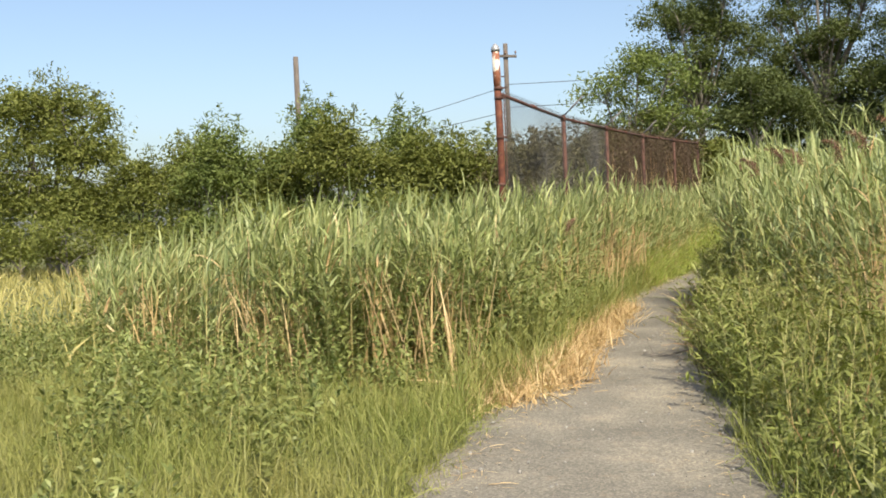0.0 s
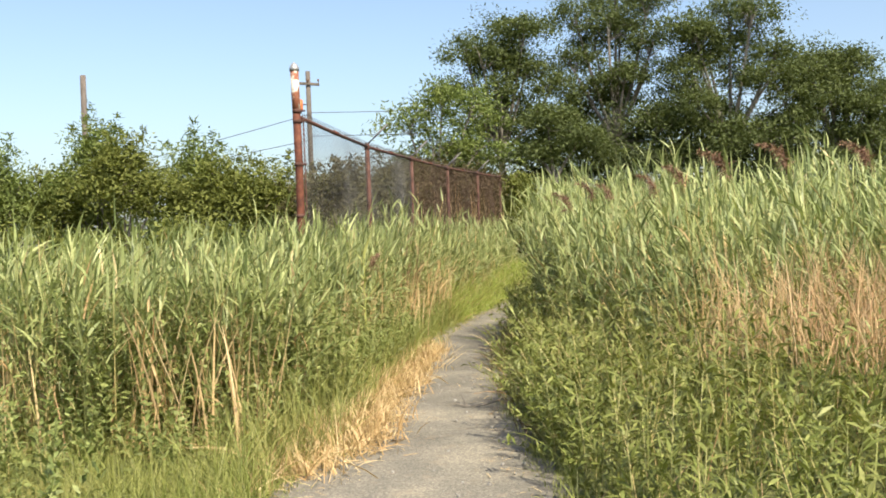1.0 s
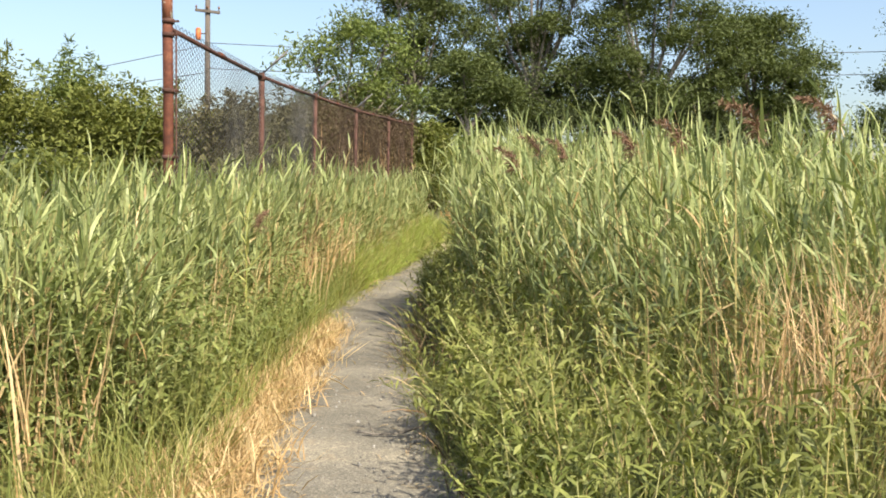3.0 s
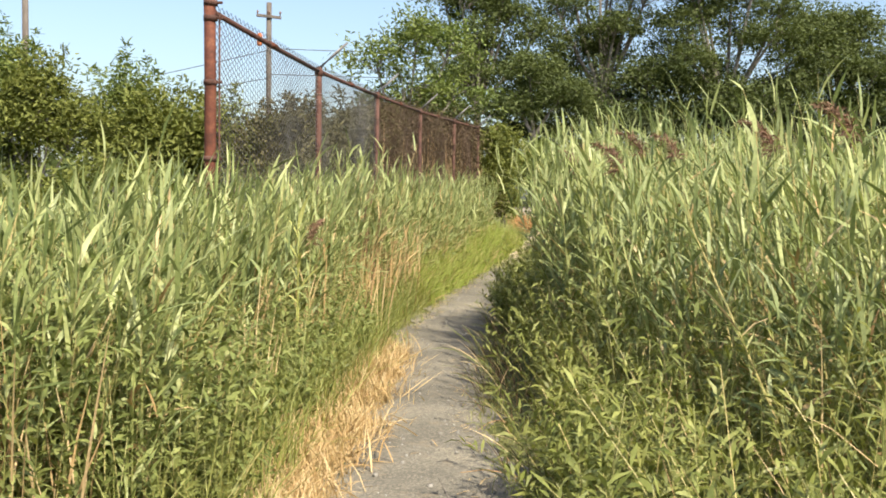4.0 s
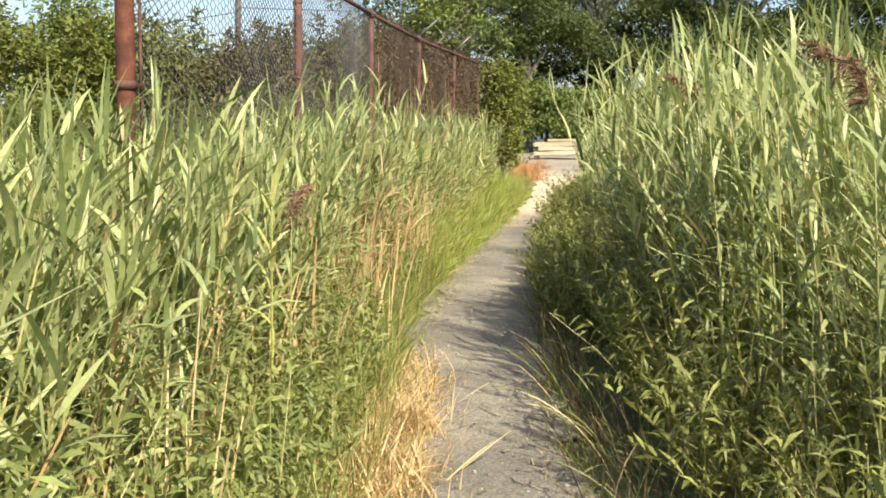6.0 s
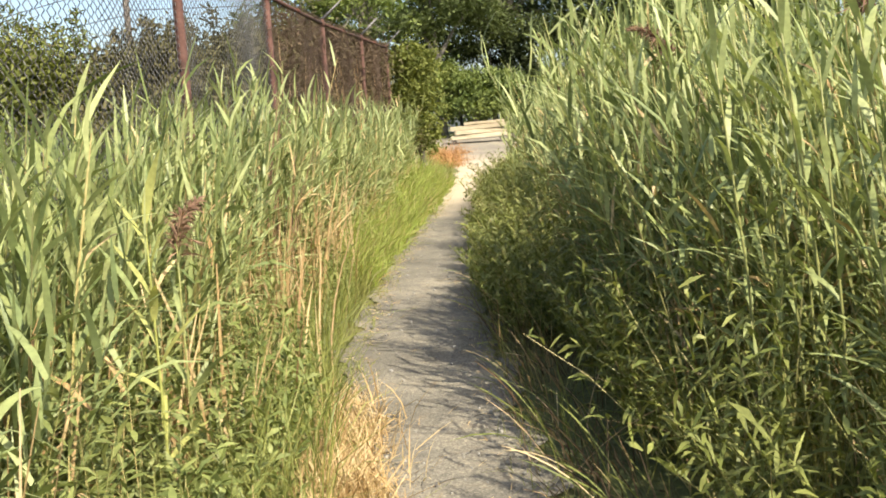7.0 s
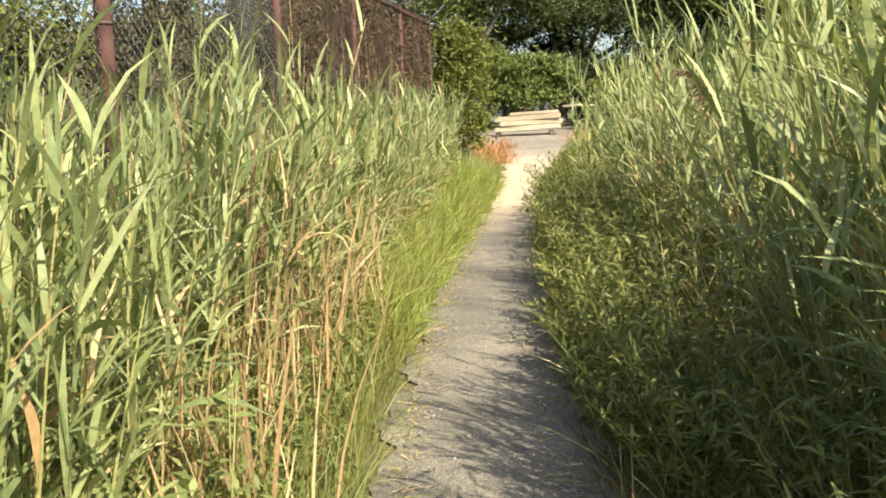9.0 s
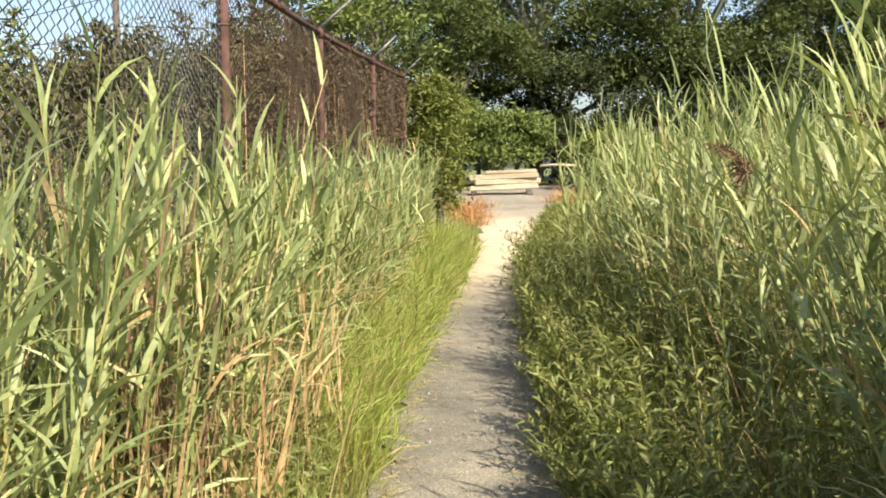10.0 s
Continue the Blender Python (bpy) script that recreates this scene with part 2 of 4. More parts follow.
def tube(points, radii, sides=7):
    """A round tapering limb through the points, as quads."""
    pts = [Vector(p) for p in points]
    v, f = [], []
    for i, p in enumerate(pts):
        d = (pts[min(i + 1, len(pts) - 1)] - pts[max(i - 1, 0)]).normalized()
        a = d.orthogonal().normalized()
        b = d.cross(a)
        for j in range(sides):
            q = 2 * math.pi * j / sides
            v.append(p + (a * math.cos(q) + b * math.sin(q)) * radii[i])
    for i in range(len(pts) - 1):
        for j in range(sides):
            k = (j + 1) % sides
            f.append((i * sides + j, i * sides + k, (i + 1) * sides + k, (i + 1) * sides + j))
    return np.array(v), np.array(f, int)


def part(name, data, mat, parent, label=""):
    """A bmesh or a mesh as ONE object under a thing or a part."""
    if isinstance(data, bmesh.types.BMesh):
        me = bpy.data.meshes.new(name)
        data.to_mesh(me)
        data.free()
        data = me
    if mat:
        data.materials.append(mat)
    ob = new(name, data)
    ob.parent = parent
    return tagged(ob, label)


def limb(name, points, radii, mat, parent, sides=8, label="", smooth=True):
    v, f = tube(points, radii, sides)
    bm = bmesh.new()
    vs = [bm.verts.new(p) for p in v]
    for q in f:
        bm.faces.new([vs[i] for i in q])
    bm.faces.new(vs[:sides][::-1])
    bm.faces.new(vs[-sides:])
    for face in bm.faces:
        face.smooth = smooth and len(face.verts) == 4
    return part(name, bm, mat, parent, label)


def box(name, size, centre, mat, parent, bevel=0.01, turn=(0, 0, 0), label=""):
    bm = bmesh.new()
    bmesh.ops.create_cube(bm, size=1)
    bmesh.ops.scale(bm, vec=size, verts=bm.verts)
    bmesh.ops.bevel(bm, geom=bm.edges[:], offset=bevel, segments=2, affect="EDGES")
    bmesh.ops.transform(bm, matrix=pose(*centre, *turn), verts=bm.verts)
    return part(name, bm, mat, parent, label)


def empty(name, at, label, category, group="", kind=""):
    ob = new(name)
    ob.location = at
    return tagged(ob, label, category, group, kind)


# ---- ground and path ----
EDGE_Y = np.array([-20, 0, 4, 7, 8.5, 10, 10.7, 12.5, 14, 16, 18, 20, 22, 25, 28, 31, 34, 37, 40, 46])
EDGE_L = np.array([6.5, 2.0, 0.95, 0.1, -0.2, -0.46, -0.3, -0.6, -0.75, -0.97, -1.32, -1.4, -1.48, -1.44, -1.25, -1.1, -1.1, -1.3, -2.0, -3.2])
EDGE_R = np.array([8.8, 4.1, 2.85, 1.8, 1.38, 0.98, 0.78, 0.36, 0.0, -0.32, -0.47, -0.62, -0.65, -0.64, -0.66, -0.45, -0.2, 0.2, 0.8, 1.6])


def left_edge(y):
    return np.interp(y, EDGE_Y, EDGE_L)


def right_edge(y):
    return np.interp(y, EDGE_Y, EDGE_R)


RISE_Y = np.array([24.0, 27.5, 33.4, 40.0, 47.0, 60.0])
RISE_Z = np.array([0.0, 0.12, 0.50, 1.02, 1.30, 1.40])


def height(x, y):
    x, y = np.asarray(x, float), np.asarray(y, float)
    z = np.interp(y, RISE_Y, RISE_Z)
    k = np.clip((x + 16) / 12, 0, 1)
    z = z * k * k * (3 - 2 * k)
    wave = 0.035 * np.sin(1.3 * x + 0.4 * y) * np.sin(0.9 * y - 0.7 * x) + 0.02 * np.sin(3.1 * x + 1.7) * np.sin(2.7 * y)
    near = np.clip(np.maximum(left_edge(y) - x, x - right_edge(y)) / 0.8, 0, 1)
    return z + wave * near


def sheet(name, xs, ys, fz, mat):
    gx, gy = np.meshgrid(xs, ys)
    v = np.stack([gx, gy, fz(gx, gy)], -1).reshape(-1, 3)
    nx = len(xs)
    i = (np.arange(len(ys) - 1) * nx)[:, None] + np.arange(nx - 1)[None]
    f = np.stack([i, i + 1, i + nx + 1, i + nx], -1).reshape(-1, 4)
    me = quads(name, [(v, f, 0)], [mat])
    me.polygons.foreach_set("use_smooth", np.ones(len(f), bool))
    return new(name, me)


far = np.array([60, 90, 150, 300, 700, 1600])
xs = np.concatenate([-far[::-1], np.arange(-45, -10, 1.5), np.arange(-10, 10, 0.2), np.arange(10, 46, 1.5), far])
ys = np.concatenate([-far[::-1], np.arange(-45, 0, 1.5), np.arange(0, 42, 0.25), np.arange(42, 60, 1.5), far + 5])
ground = sheet("ground", xs, ys, lambda x, y: height(x, y) - 0.02, M_GROUND)
tagged(ground, "rough meadow soil with grass litter beside the path", "ground", kind="structure")

ys = np.arange(-12, 44, 0.12)
u = np.linspace(0, 1, 15)
gy, gu = np.meshgrid(ys, u, indexing="ij")
ragged_l = 0.05 * np.sin(5.1 * ys) + 0.035 * np.sin(11.3 * ys + 1) + 0.03 * np.sin(23 * ys)
ragged_r = 0.05 * np.sin(4.3 * ys + 2) + 0.04 * np.sin(9.7 * ys) + 0.03 * np.sin(21 * ys + 0.5)
lx, rx = left_edge(ys) - 0.12 + ragged_l, right_edge(ys) + 0.12 + ragged_r
gx = lx[:, None] * (1 - gu) + rx[:, None] * gu
gz = height(gx, gy) + 0.012 * np.sin(math.pi * gu) + 0.006 * np.sin(7 * gx + 3 * gy) * np.sin(5 * gy) - 0.004
i = (np.arange(len(ys) - 1) * 15)[:, None] + np.arange(14)[None]
f = np.stack([i, i + 1, i + 16, i + 15], -1).reshape(-1, 4)
me = quads("path", [(np.stack([gx, gy, gz], -1).reshape(-1, 3), f, 0)], [M_GRAVEL])
me.polygons.foreach_set("use_smooth", np.ones(len(f), bool))
tagged(new("path", me), "trodden grey gravel footpath between tall reeds", "path", kind="structure")


def stones(n, seed):
    r = np.random.default_rng(seed)
    parts = []
    cube = np.array([(x, y, z) for x in (-1, 1) for y in (-1, 1) for z in (-1, 1)], float)
    faces = np.array([(0, 1, 3, 2), (4, 6, 7, 5), (0, 4, 5, 1), (2, 3, 7, 6), (0, 2, 6, 4), (1, 5, 7, 3)])
    y = r.uniform(5, 26, n)
    x = left_edge(y) + (right_edge(y) - left_edge(y)) * r.beta(0.6, 0.6, n)
    for a, b in zip(x, y):
        s = 0.003 + 0.009 * r.random() ** 7
        v = cube * s * r.uniform(0.6, 1.3, (8, 3))
        parts.append((v + (a, b, float(height(a, b)) + 0.008), faces, 0))
    return quads("path_stones", parts, [M_STONE])


tagged(new("path_stones", stones(1500, 5)), "small loose pale stones lying on the gravel path", "stones", kind="stuff")

# ---- plants ----


def clump(x, y, k=0.0):
    """Slow unevenness between -1 and 1 over the plan."""
    return (np.sin(2.1 * x + 1.3 * y + k) + np.sin(1.1 * x - 2.7 * y + 2 * k) + np.sin(4.9 * x + 3.7 * y + 3 * k) + np.sin(5.3 * y - 4.1 * x + k)) / 3.0


def scatter(r, n, x0, x1, y0, y1, keep):
    """n points of a plan rectangle for which keep(x, y) holds."""
    got = np.zeros((0, 2))
    while len(got) < n:
        p = np.stack([r.uniform(x0, x1, n * 2), r.uniform(y0, y1, n * 2)], -1)
        got = np.concatenate([got, p[keep(p[:, 0], p[:, 1])]])
    got = got[:n]
    return np.stack([got[:, 0], got[:, 1], height(got[:, 0], got[:, 1])], -1)


def reed_stand(base, tall, r, lean_az, lean, leaves=14, low=0.22):
    """Reeds: a cane each, two ranks of arching blades, and a tuft that points up at the top."""
    n = len(base)
    tall = tall * np.where(r.random(n) < 0.07, 1.12, 1.0)
    az = lean_az + r.normal(0, 0.9, n)
    elev = np.pi / 2 - np.abs(r.normal(lean, 0.07, n))
    bend = r.uniform(0.02, 0.28, n)
    rank = r.uniform(0, 2 * np.pi, n)
    v, f = ribbons(base, az, elev, tall * 0.93, 0.011, bend, STEM, r.uniform(0, 3, n))
    parts = [(v, f, 1)]
    for k in range(leaves):
        s = low + (1 - low) * (k + r.uniform(0, 1, n)) / leaves
        at = along(base, az, elev, tall * 0.93, bend, s)
        a = rank + np.pi * (k % 2) + r.normal(0, 0.45, n)
        a = np.where(r.random(n) < 0.35, lean_az + r.normal(0, 0.7, n), a)
        ln = r.uniform(0.14, 0.36, n) * (1.05 - 0.1 * s)
        rise = np.radians(r.normal(46, 17, n)) + 0.56 * s ** 2
        v, f = ribbons(at, a, rise, ln, r.uniform(0.011, 0.025, n), r.uniform(0.1, 1.7, n) * (1.25 - 0.8 * s), BLADE, r.normal(0, 0.45, n))
        dead = r.random(n) < 0.28 * (1 - s) ** 1.3
        parts.append((v, f, np.repeat(np.where(dead, 2, 0), len(BLADE) - 1)))
    return parts


def leafy_stand(base, tall, r, leaves, size, wide, spread=0.15, slot=0, stem_slot=1, lean_az=None, lean=0.0):
    """Weeds: a stem, upright or leaning one way, with narrow leaves all the way up."""
    n = len(base)
    az = r.uniform(0, 2 * np.pi, n) if lean_az is None else lean_az + r.normal(0, 0.8, n)
    elev = np.pi / 2 - np.abs(r.normal(lean, spread, n))
    bend = r.uniform(0, 0.4, n) + 0.8 * lean
    v, f = ribbons(base, az, elev, tall, 0.006, bend, STEM, r.uniform(0, 3, n))
    parts = [(v, f, stem_slot)]
    for k in range(leaves):
        s = 0.12 + 0.88 * (k + r.uniform(0, 1, n)) / leaves
        at = along(base, az, elev, tall, bend, s)
        v, f = ribbons(at, r.uniform(0, 2 * np.pi, n), np.radians(r.normal(46, 20, n)), size * r.uniform(0.6, 1.3, n) * (1.15 - 0.5 * s), wide * r.uniform(0.7, 1.3, n), r.uniform(0.2, 1.2, n), LEAF, r.normal(0, 0.5, n))
        parts.append((v, f, slot))
    return parts


def blades(base, r, lo, hi, width, tilt=25, slot=0, profile=(0.85, 0.8, 0.08)):
    n = len(base)
    v, f = ribbons(base, r.uniform(0, 2 * np.pi, n), np.radians(90 - np.abs(r.normal(0, tilt, n))), r.uniform(lo, hi, n), width * r.uniform(0.6, 1.4, n), r.uniform(0.1, 1.3, n), profile, r.normal(0, 0.6, n))
    return [(v, f, slot)]


def stuff(name, parts, mats, label, category):
    return tagged(new(name, quads(name, parts, mats)), label, category, kind="stuff")


def reed_height_left(x, y):
    """Tall beside the path and the fence, low towards the open field."""
    return np.interp(x, [-9.5, -7.6, -5.3, -3.7, -2.2, -1.0], [0.72, 0.85, 1.2, 1.38, 1.66, 1.5])


def front_left(x):
    """Where the left reed bed begins, seen from the open grass."""
    return np.interp(x, [-12, -9, -7.5, -5.8, -3.8, -2.1, -0.9], [17, 15.0, 13.3, 11.9, 10.9, 10.6, 11.6])


r = np.random.default_rng(11)


def keep(x, y):
    return (y > front_left(x) + 0.25 * clump(x, y, 9)) & (x < left_edge(y) - np.interp(y, [11, 12.5, 15.2, 16.2, 18, 22], [0.35, 0.8, 0.85, 0.7, 0.62, 0.4]))


# reed bed beside the fence, and on towards the field
b = scatter(r, 4000, -3.4, -0.7, 10.5, 31, lambda x, y: keep(x, y) & ~((y > 21.5) & (x > -2.0)))
h = reed_height_left(b[:, 0], b[:, 1]) * r.uniform(0.60, 1.12, len(b)) * (1.02 + 0.12 * clump(b[:, 0], b[:, 1])) * np.interp(b[:, 1], [10.5, 12, 15, 18, 20, 30], [0.95, 0.88, 0.90, 1.02, 1.08, 0.95])
back = b[:, 0] < left_edge(b[:, 1]) - 1.45
stuff("reed_bed", reed_stand(b[~back], h[~back], r, 0.3, 0.06) + reed_stand(b[back], h[back], r, 0.3, 0.06, 8, 0.55), [M_REED, M_STALK, M_STRAW], "tall sunlit green reeds crowding before a rusty fence", "reeds")
b = scatter(r, 2300, -11.5, -3.4, 10.5, 19, lambda x, y: keep(x, y) & (y < front_left(x) + 4.0 + 0.8 * clump(x, y, 6)) & (x > -10 + 0.9 * clump(x, y, 2)))
h = reed_height_left(b[:, 0], b[:, 1]) * r.uniform(0.62, 1.12, len(b)) * (1.05 + 0.13 * clump(b[:, 0], b[:, 1], 1))
stuff("reed_bed", reed_stand(b, h, r, 0.5, 0.08, 11), [M_REED, M_STALK, M_STRAW], "lower pale green reeds thinning out towards a field", "reeds")


# reed bed on the sunny side of the path
def keep_right(x, y):
    d = x - right_edge(y)
    return (d > np.interp(y, [10, 12, 14, 15.3, 16.2, 17.4, 18.6, 19.8, 21, 22, 26, 30], [2.0, 1.25, 1.2, 1.05, 0.7, 0.72, 1.0, 1.6, 1.35, 1.0, 1.0, 1.5]) + 0.14 * clump(x, y, 5)) & (y > 11.8 + 0.3 * np.maximum(0, 2.4 - x) + 0.3 * clump(x, y, 8)) & (y < 28.5 + clump(x, y, 3)) & (x < 8.2 + 0.7 * clump(x, y, 1)) & ((x < 3.9 + 0.3 * clump(x, y, 2)) | (y < 16 + 0.9 * clump(x, y, 4)))


b = scatter(r, 3700, -0.4, 4.2, 10.8, 33, keep_right)
b2 = scatter(r, 1000, 3.6, 9.5, 10.5, 18, keep_right)
b3 = scatter(r, 240, -0.4, 2.0, 15.6, 18.8, lambda x, y: keep_right(x, y) & (x < right_edge(y) + 1.7))
b = np.concatenate([b, b2, b3])
h = 1.92 * np.interp(b[:, 1], [10, 13, 15, 17, 22, 26, 31], [0.89, 0.91, 1.02, 1.11, 1.13, 1.06, 0.85]) * r.uniform(0.62, 1.08, len(b)) * (1.02 + 0.09 * clump(b[:, 0], b[:, 1], 2)) * np.interp(b[:, 0] - right_edge(b[:, 1]), [0.5, 1.4, 3], [0.90, 1.03, 1.05])
back = (b[:, 0] - right_edge(b[:, 1]) > 2.0) & (b[:, 1] > 12.6)
stuff("reed_bed", reed_stand(b[~back], h[~back], r, 2.7, 0.17) + reed_stand(b[back], h[back], r, 2.7, 0.17, 8, 0.55), [M_REED, M_STALK, M_STRAW], "dense tall reeds leaning over the gravel path", "reeds")


# weeds on the right, along the path and in front of the reeds
def keep_weed(x, y):
    d = x - right_edge(y)
    hollow = 0.42 * np.interp(y, [12.6, 13.4, 17.6, 18.6], [0, 1, 1, 0])
    return (d > 0.12 + hollow + 0.12 * clump(x, y, 3)) & (d < np.interp(y, [4, 9, 12, 15, 34], [3.4, 3.2, 1.7, 1.6, 2.6]) + 0.3 * clump(x, y, 11)) & (y > 5.9 + 0.6 * clump(x, y, 12))


b = scatter(r, 3400, -0.6, 5.8, 5.0, 36, keep_weed)
d = b[:, 0] - right_edge(b[:, 1])
h = np.interp(d, [0.1, 0.3, 0.8, 2.5], [0.42, 0.75, 1.0, 1.08]) * np.interp(b[:, 1], [5.5, 8, 10, 13, 25, 28], [0.62, 0.72, 0.95, 1.0, 1.0, 0.5]) * r.uniform(0.5, 1.15, len(b)) * (1.0 + 0.32 * clump(1.4 * b[:, 0], 1.4 * b[:, 1], 4))
stuff("weed_thicket", leafy_stand(b, h, r, 27, 0.105, 0.0150, 0.26), [M_WEED, M_STALK], "leafy green weeds spilling over the gravel edge", "weeds")

b = scatter(r, 900, -0.9, 1.4, 9.5, 30, lambda x, y: (x - right_edge(y) > 0.14 + np.interp(y, [12.6, 13.4, 17.6, 18.6], [0, 0.42, 0.42, 0])) & (x - right_edge(y) < 0.75) & (clump(x, y, 15) > np.interp(y, [10, 11, 13, 15, 25, 30], [0.3, -0.1, -0.7, -2, -2, -0.2])))
h = r.uniform(0.4, 0.85, len(b)) * np.interp(b[:, 0] - right_edge(b[:, 1]), [0.1, 0.5], [0.6, 1.1]) * (1.0 + 0.2 * clump(b[:, 0], b[:, 1], 4))
stuff("weed_thicket", leafy_stand(b, h, r, 30, 0.11, 0.0155, 0.2, lean_az=2.9, lean=0.3), [M_WEED, M_STALK], "leafy green weeds leaning out over the gravel", "weeds")

b = scatter(r, 4000, -0.6, 5.2, 5.5, 32, keep_weed)
d = b[:, 0] - right_edge(b[:, 1])
n = len(b)
v, f = ribbons(b, r.uniform(0, 6.3, n), np.radians(90 - np.abs(r.normal(0, 16, n))), np.interp(d, [0.15, 0.5, 1.0, 2.5], [0.35, 0.7, 1.0, 1.05]) * np.interp(b[:, 1], [5.5, 8, 10], [0.65, 0.75, 1.0]) * r.uniform(0.5, 1.15, n), r.uniform(0.004, 0.010, n), r.uniform(0.1, 1.2, n), (0.8, 1.0, 0.8, 0.5, 0.06), r.normal(0, 0.6, n))
stuff("tall_grass", [(v, f, np.repeat(np.where(r.random(n) < 0.2, 1, 0), 4))], [M_GRASS, M_RUSSET], "tall thin grass among the weeds", "grass")

# bushy weeds under the left reeds
b = scatter(r, 1150, -2.6, -0.5, 10.6, 21.5, lambda x, y: (y > front_left(x) - 0.1) & (x < left_edge(y) - 0.28) & (x > left_edge(y) - 1.15))
h = np.interp(left_edge(b[:, 1]) - b[:, 0], [0.28, 0.6, 1.1], [0.45, 0.85, 1.25]) * r.uniform(0.6, 1.1, len(b)) * np.interp(b[:, 1], [10.6, 15, 21], [1.0, 0.9, 0.7])
stuff("weed_thicket", leafy_stand(b, h, r, 26, 0.09, 0.018), [M_BUSHY, M_STALK], "bushy dark green weeds under the reeds", "weeds")
b = scatter(r, 520, -2.7, -0.75, 10.5, 13.2, lambda x, y: (y > front_left(x) - 0.15) & (y < front_left(x) + 1.0) & (x < left_edge(y) - 0.3))
stuff("weed_thicket", leafy_stand(b, r.uniform(0.6, 1.3, len(b)) * (1 - 0.18 * clump(b[:, 0], b[:, 1], 13)) * np.interp(left_edge(b[:, 1]) - b[:, 0], [0.3, 0.7], [0.6, 1.0]), r, 32, 0.085, 0.019, 0.2), [M_BUSHY, M_STALK], "bushy leafy weeds standing before the reeds", "weeds")
b = scatter(r, 1100, -7.5, -0.3, 6.0, 13.0, lambda x, y: (y < front_left(x) + 0.2) & (x < left_edge(y) - 0.7) & (clump(x, y, 7) > 0.75 - 0.28 * (y - 6.0) + 0.05 * x))
stuff("weed_thicket", leafy_stand(b, r.uniform(0.16, 0.55, len(b)) * np.interp(b[:, 1], [6, 10], [0.7, 1.1]), r, 22, 0.075, 0.022), [M_BUSHY, M_STALK], "low leafy weeds in the meadow grass", "weeds")

# bright grass beside the path farther on
b = scatter(r, 8500, -2.4, -1.2, 20.6, 31, lambda x, y: (x < left_edge(y) - 0.12 + 0.08 * clump(x, 2 * y)) & (x > left_edge(y) - 0.85))
far_in = np.clip((left_edge(b[:, 1]) - b[:, 0]) / 0.7, 0.1, 1)
n = len(b)
v, f = ribbons(b, r.uniform(0, 6.3, n), np.radians(90 - np.abs(r.normal(0, 20, n))), (0.28 + 0.6 * far_in) * r.uniform(0.5, 1.15, n) * (1 + 0.2 * clump(b[:, 0], 1.6 * b[:, 1])), 0.008 * r.uniform(0.6, 1.5, n), r.uniform(0.2, 1.5, n), (0.8, 1.0, 0.6, 0.08), r.normal(0, 0.6, n))
stuff("lime_grass", [(v, f, np.repeat(np.where(r.random(n) < 0.12, 1, 0), 3))], [M_LIME, M_STRAW], "bright yellow-green grass leaning over the path", "grass")

# meadow grass on the left
b = np.concatenate([scatter(r, 24000, -5.5, 1.2, 4.4, 9.8, lambda x, y: (x < left_edge(y) - 0.08) & (x > -4.0 + 0.9 * clump(x, y, 1)) & (y > 5.3 + 0.6 * clump(x, y, 2))), scatter(r, 14000, -10, 0.0, 8.0, 13.8, lambda x, y: (x < left_edge(y) - 0.1) & (y < front_left(x) + 0.4) & (y > 8.9 + 0.5 * clump(x, y, 3)) & (x > -8.4 + clump(x, y, 5)))])
stuff("meadow_grass", blades(b, r, 0.10, 0.36, 0.0048, 34), [M_GRASS], "soft sunlit meadow grass beside the path", "grass")
b = scatter(r, 10000, -36, -5, 4, 33, lambda x, y: y > 11 + 1.5 * clump(0.3 * x, 0.3 * y) - 0.25 * (x + 8))
stuff("meadow_grass", blades(b, r, 0.25, 0.6, 0.03, 28), [M_FIELD], "dry yellowish field grass", "grass")

# grass fringe along both sides of the path
b = scatter(r, 5000, -2.2, 3.4, 4, 34, lambda x, y: (x > right_edge(y) + 0.02) & (x < right_edge(y) + 0.4) & ((y < 9.5) | (y > 25)))
stuff("verge_grass", blades(b, r, 0.08, 0.38, 0.006, 35), [M_WEED], "grass and seedlings along the gravel edge", "grass")
b = scatter(r, 7000, -2.2, 1.0, 9.5, 32, lambda x, y: (x < left_edge(y) - 0.15) & (x > left_edge(y) - 0.6))
stuff("verge_grass", blades(b, r, 0.15, 0.75, 0.006, 20), [M_GRASS], "green grass between dry straw and reeds", "grass")

# seedlings and short blades that blur the edges of the gravel
n = 9000
y = 4.5 + 24 * r.random(n) ** 1.5
x = np.where(r.random(n) < 0.5, left_edge(y) - 0.07 + r.normal(0, 0.07, n), right_edge(y) + 0.09 + r.normal(0, 0.07, n))
b = np.stack([x, y, height(x, y)], -1)
stuff("edge_seedlings", blades(b, r, 0.02, 0.12, 0.004, 40), [M_GRASS], "short seedlings creeping onto the gravel", "grass")

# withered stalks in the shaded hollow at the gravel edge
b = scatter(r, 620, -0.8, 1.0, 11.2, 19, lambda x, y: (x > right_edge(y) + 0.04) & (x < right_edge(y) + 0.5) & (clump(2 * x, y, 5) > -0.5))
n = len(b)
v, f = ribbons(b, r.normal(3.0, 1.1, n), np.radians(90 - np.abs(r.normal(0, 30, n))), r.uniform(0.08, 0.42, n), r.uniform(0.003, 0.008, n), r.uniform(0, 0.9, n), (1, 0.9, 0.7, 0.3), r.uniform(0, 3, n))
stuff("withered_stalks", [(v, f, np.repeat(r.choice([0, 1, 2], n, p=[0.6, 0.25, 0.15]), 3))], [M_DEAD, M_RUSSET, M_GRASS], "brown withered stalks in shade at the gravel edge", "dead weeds")

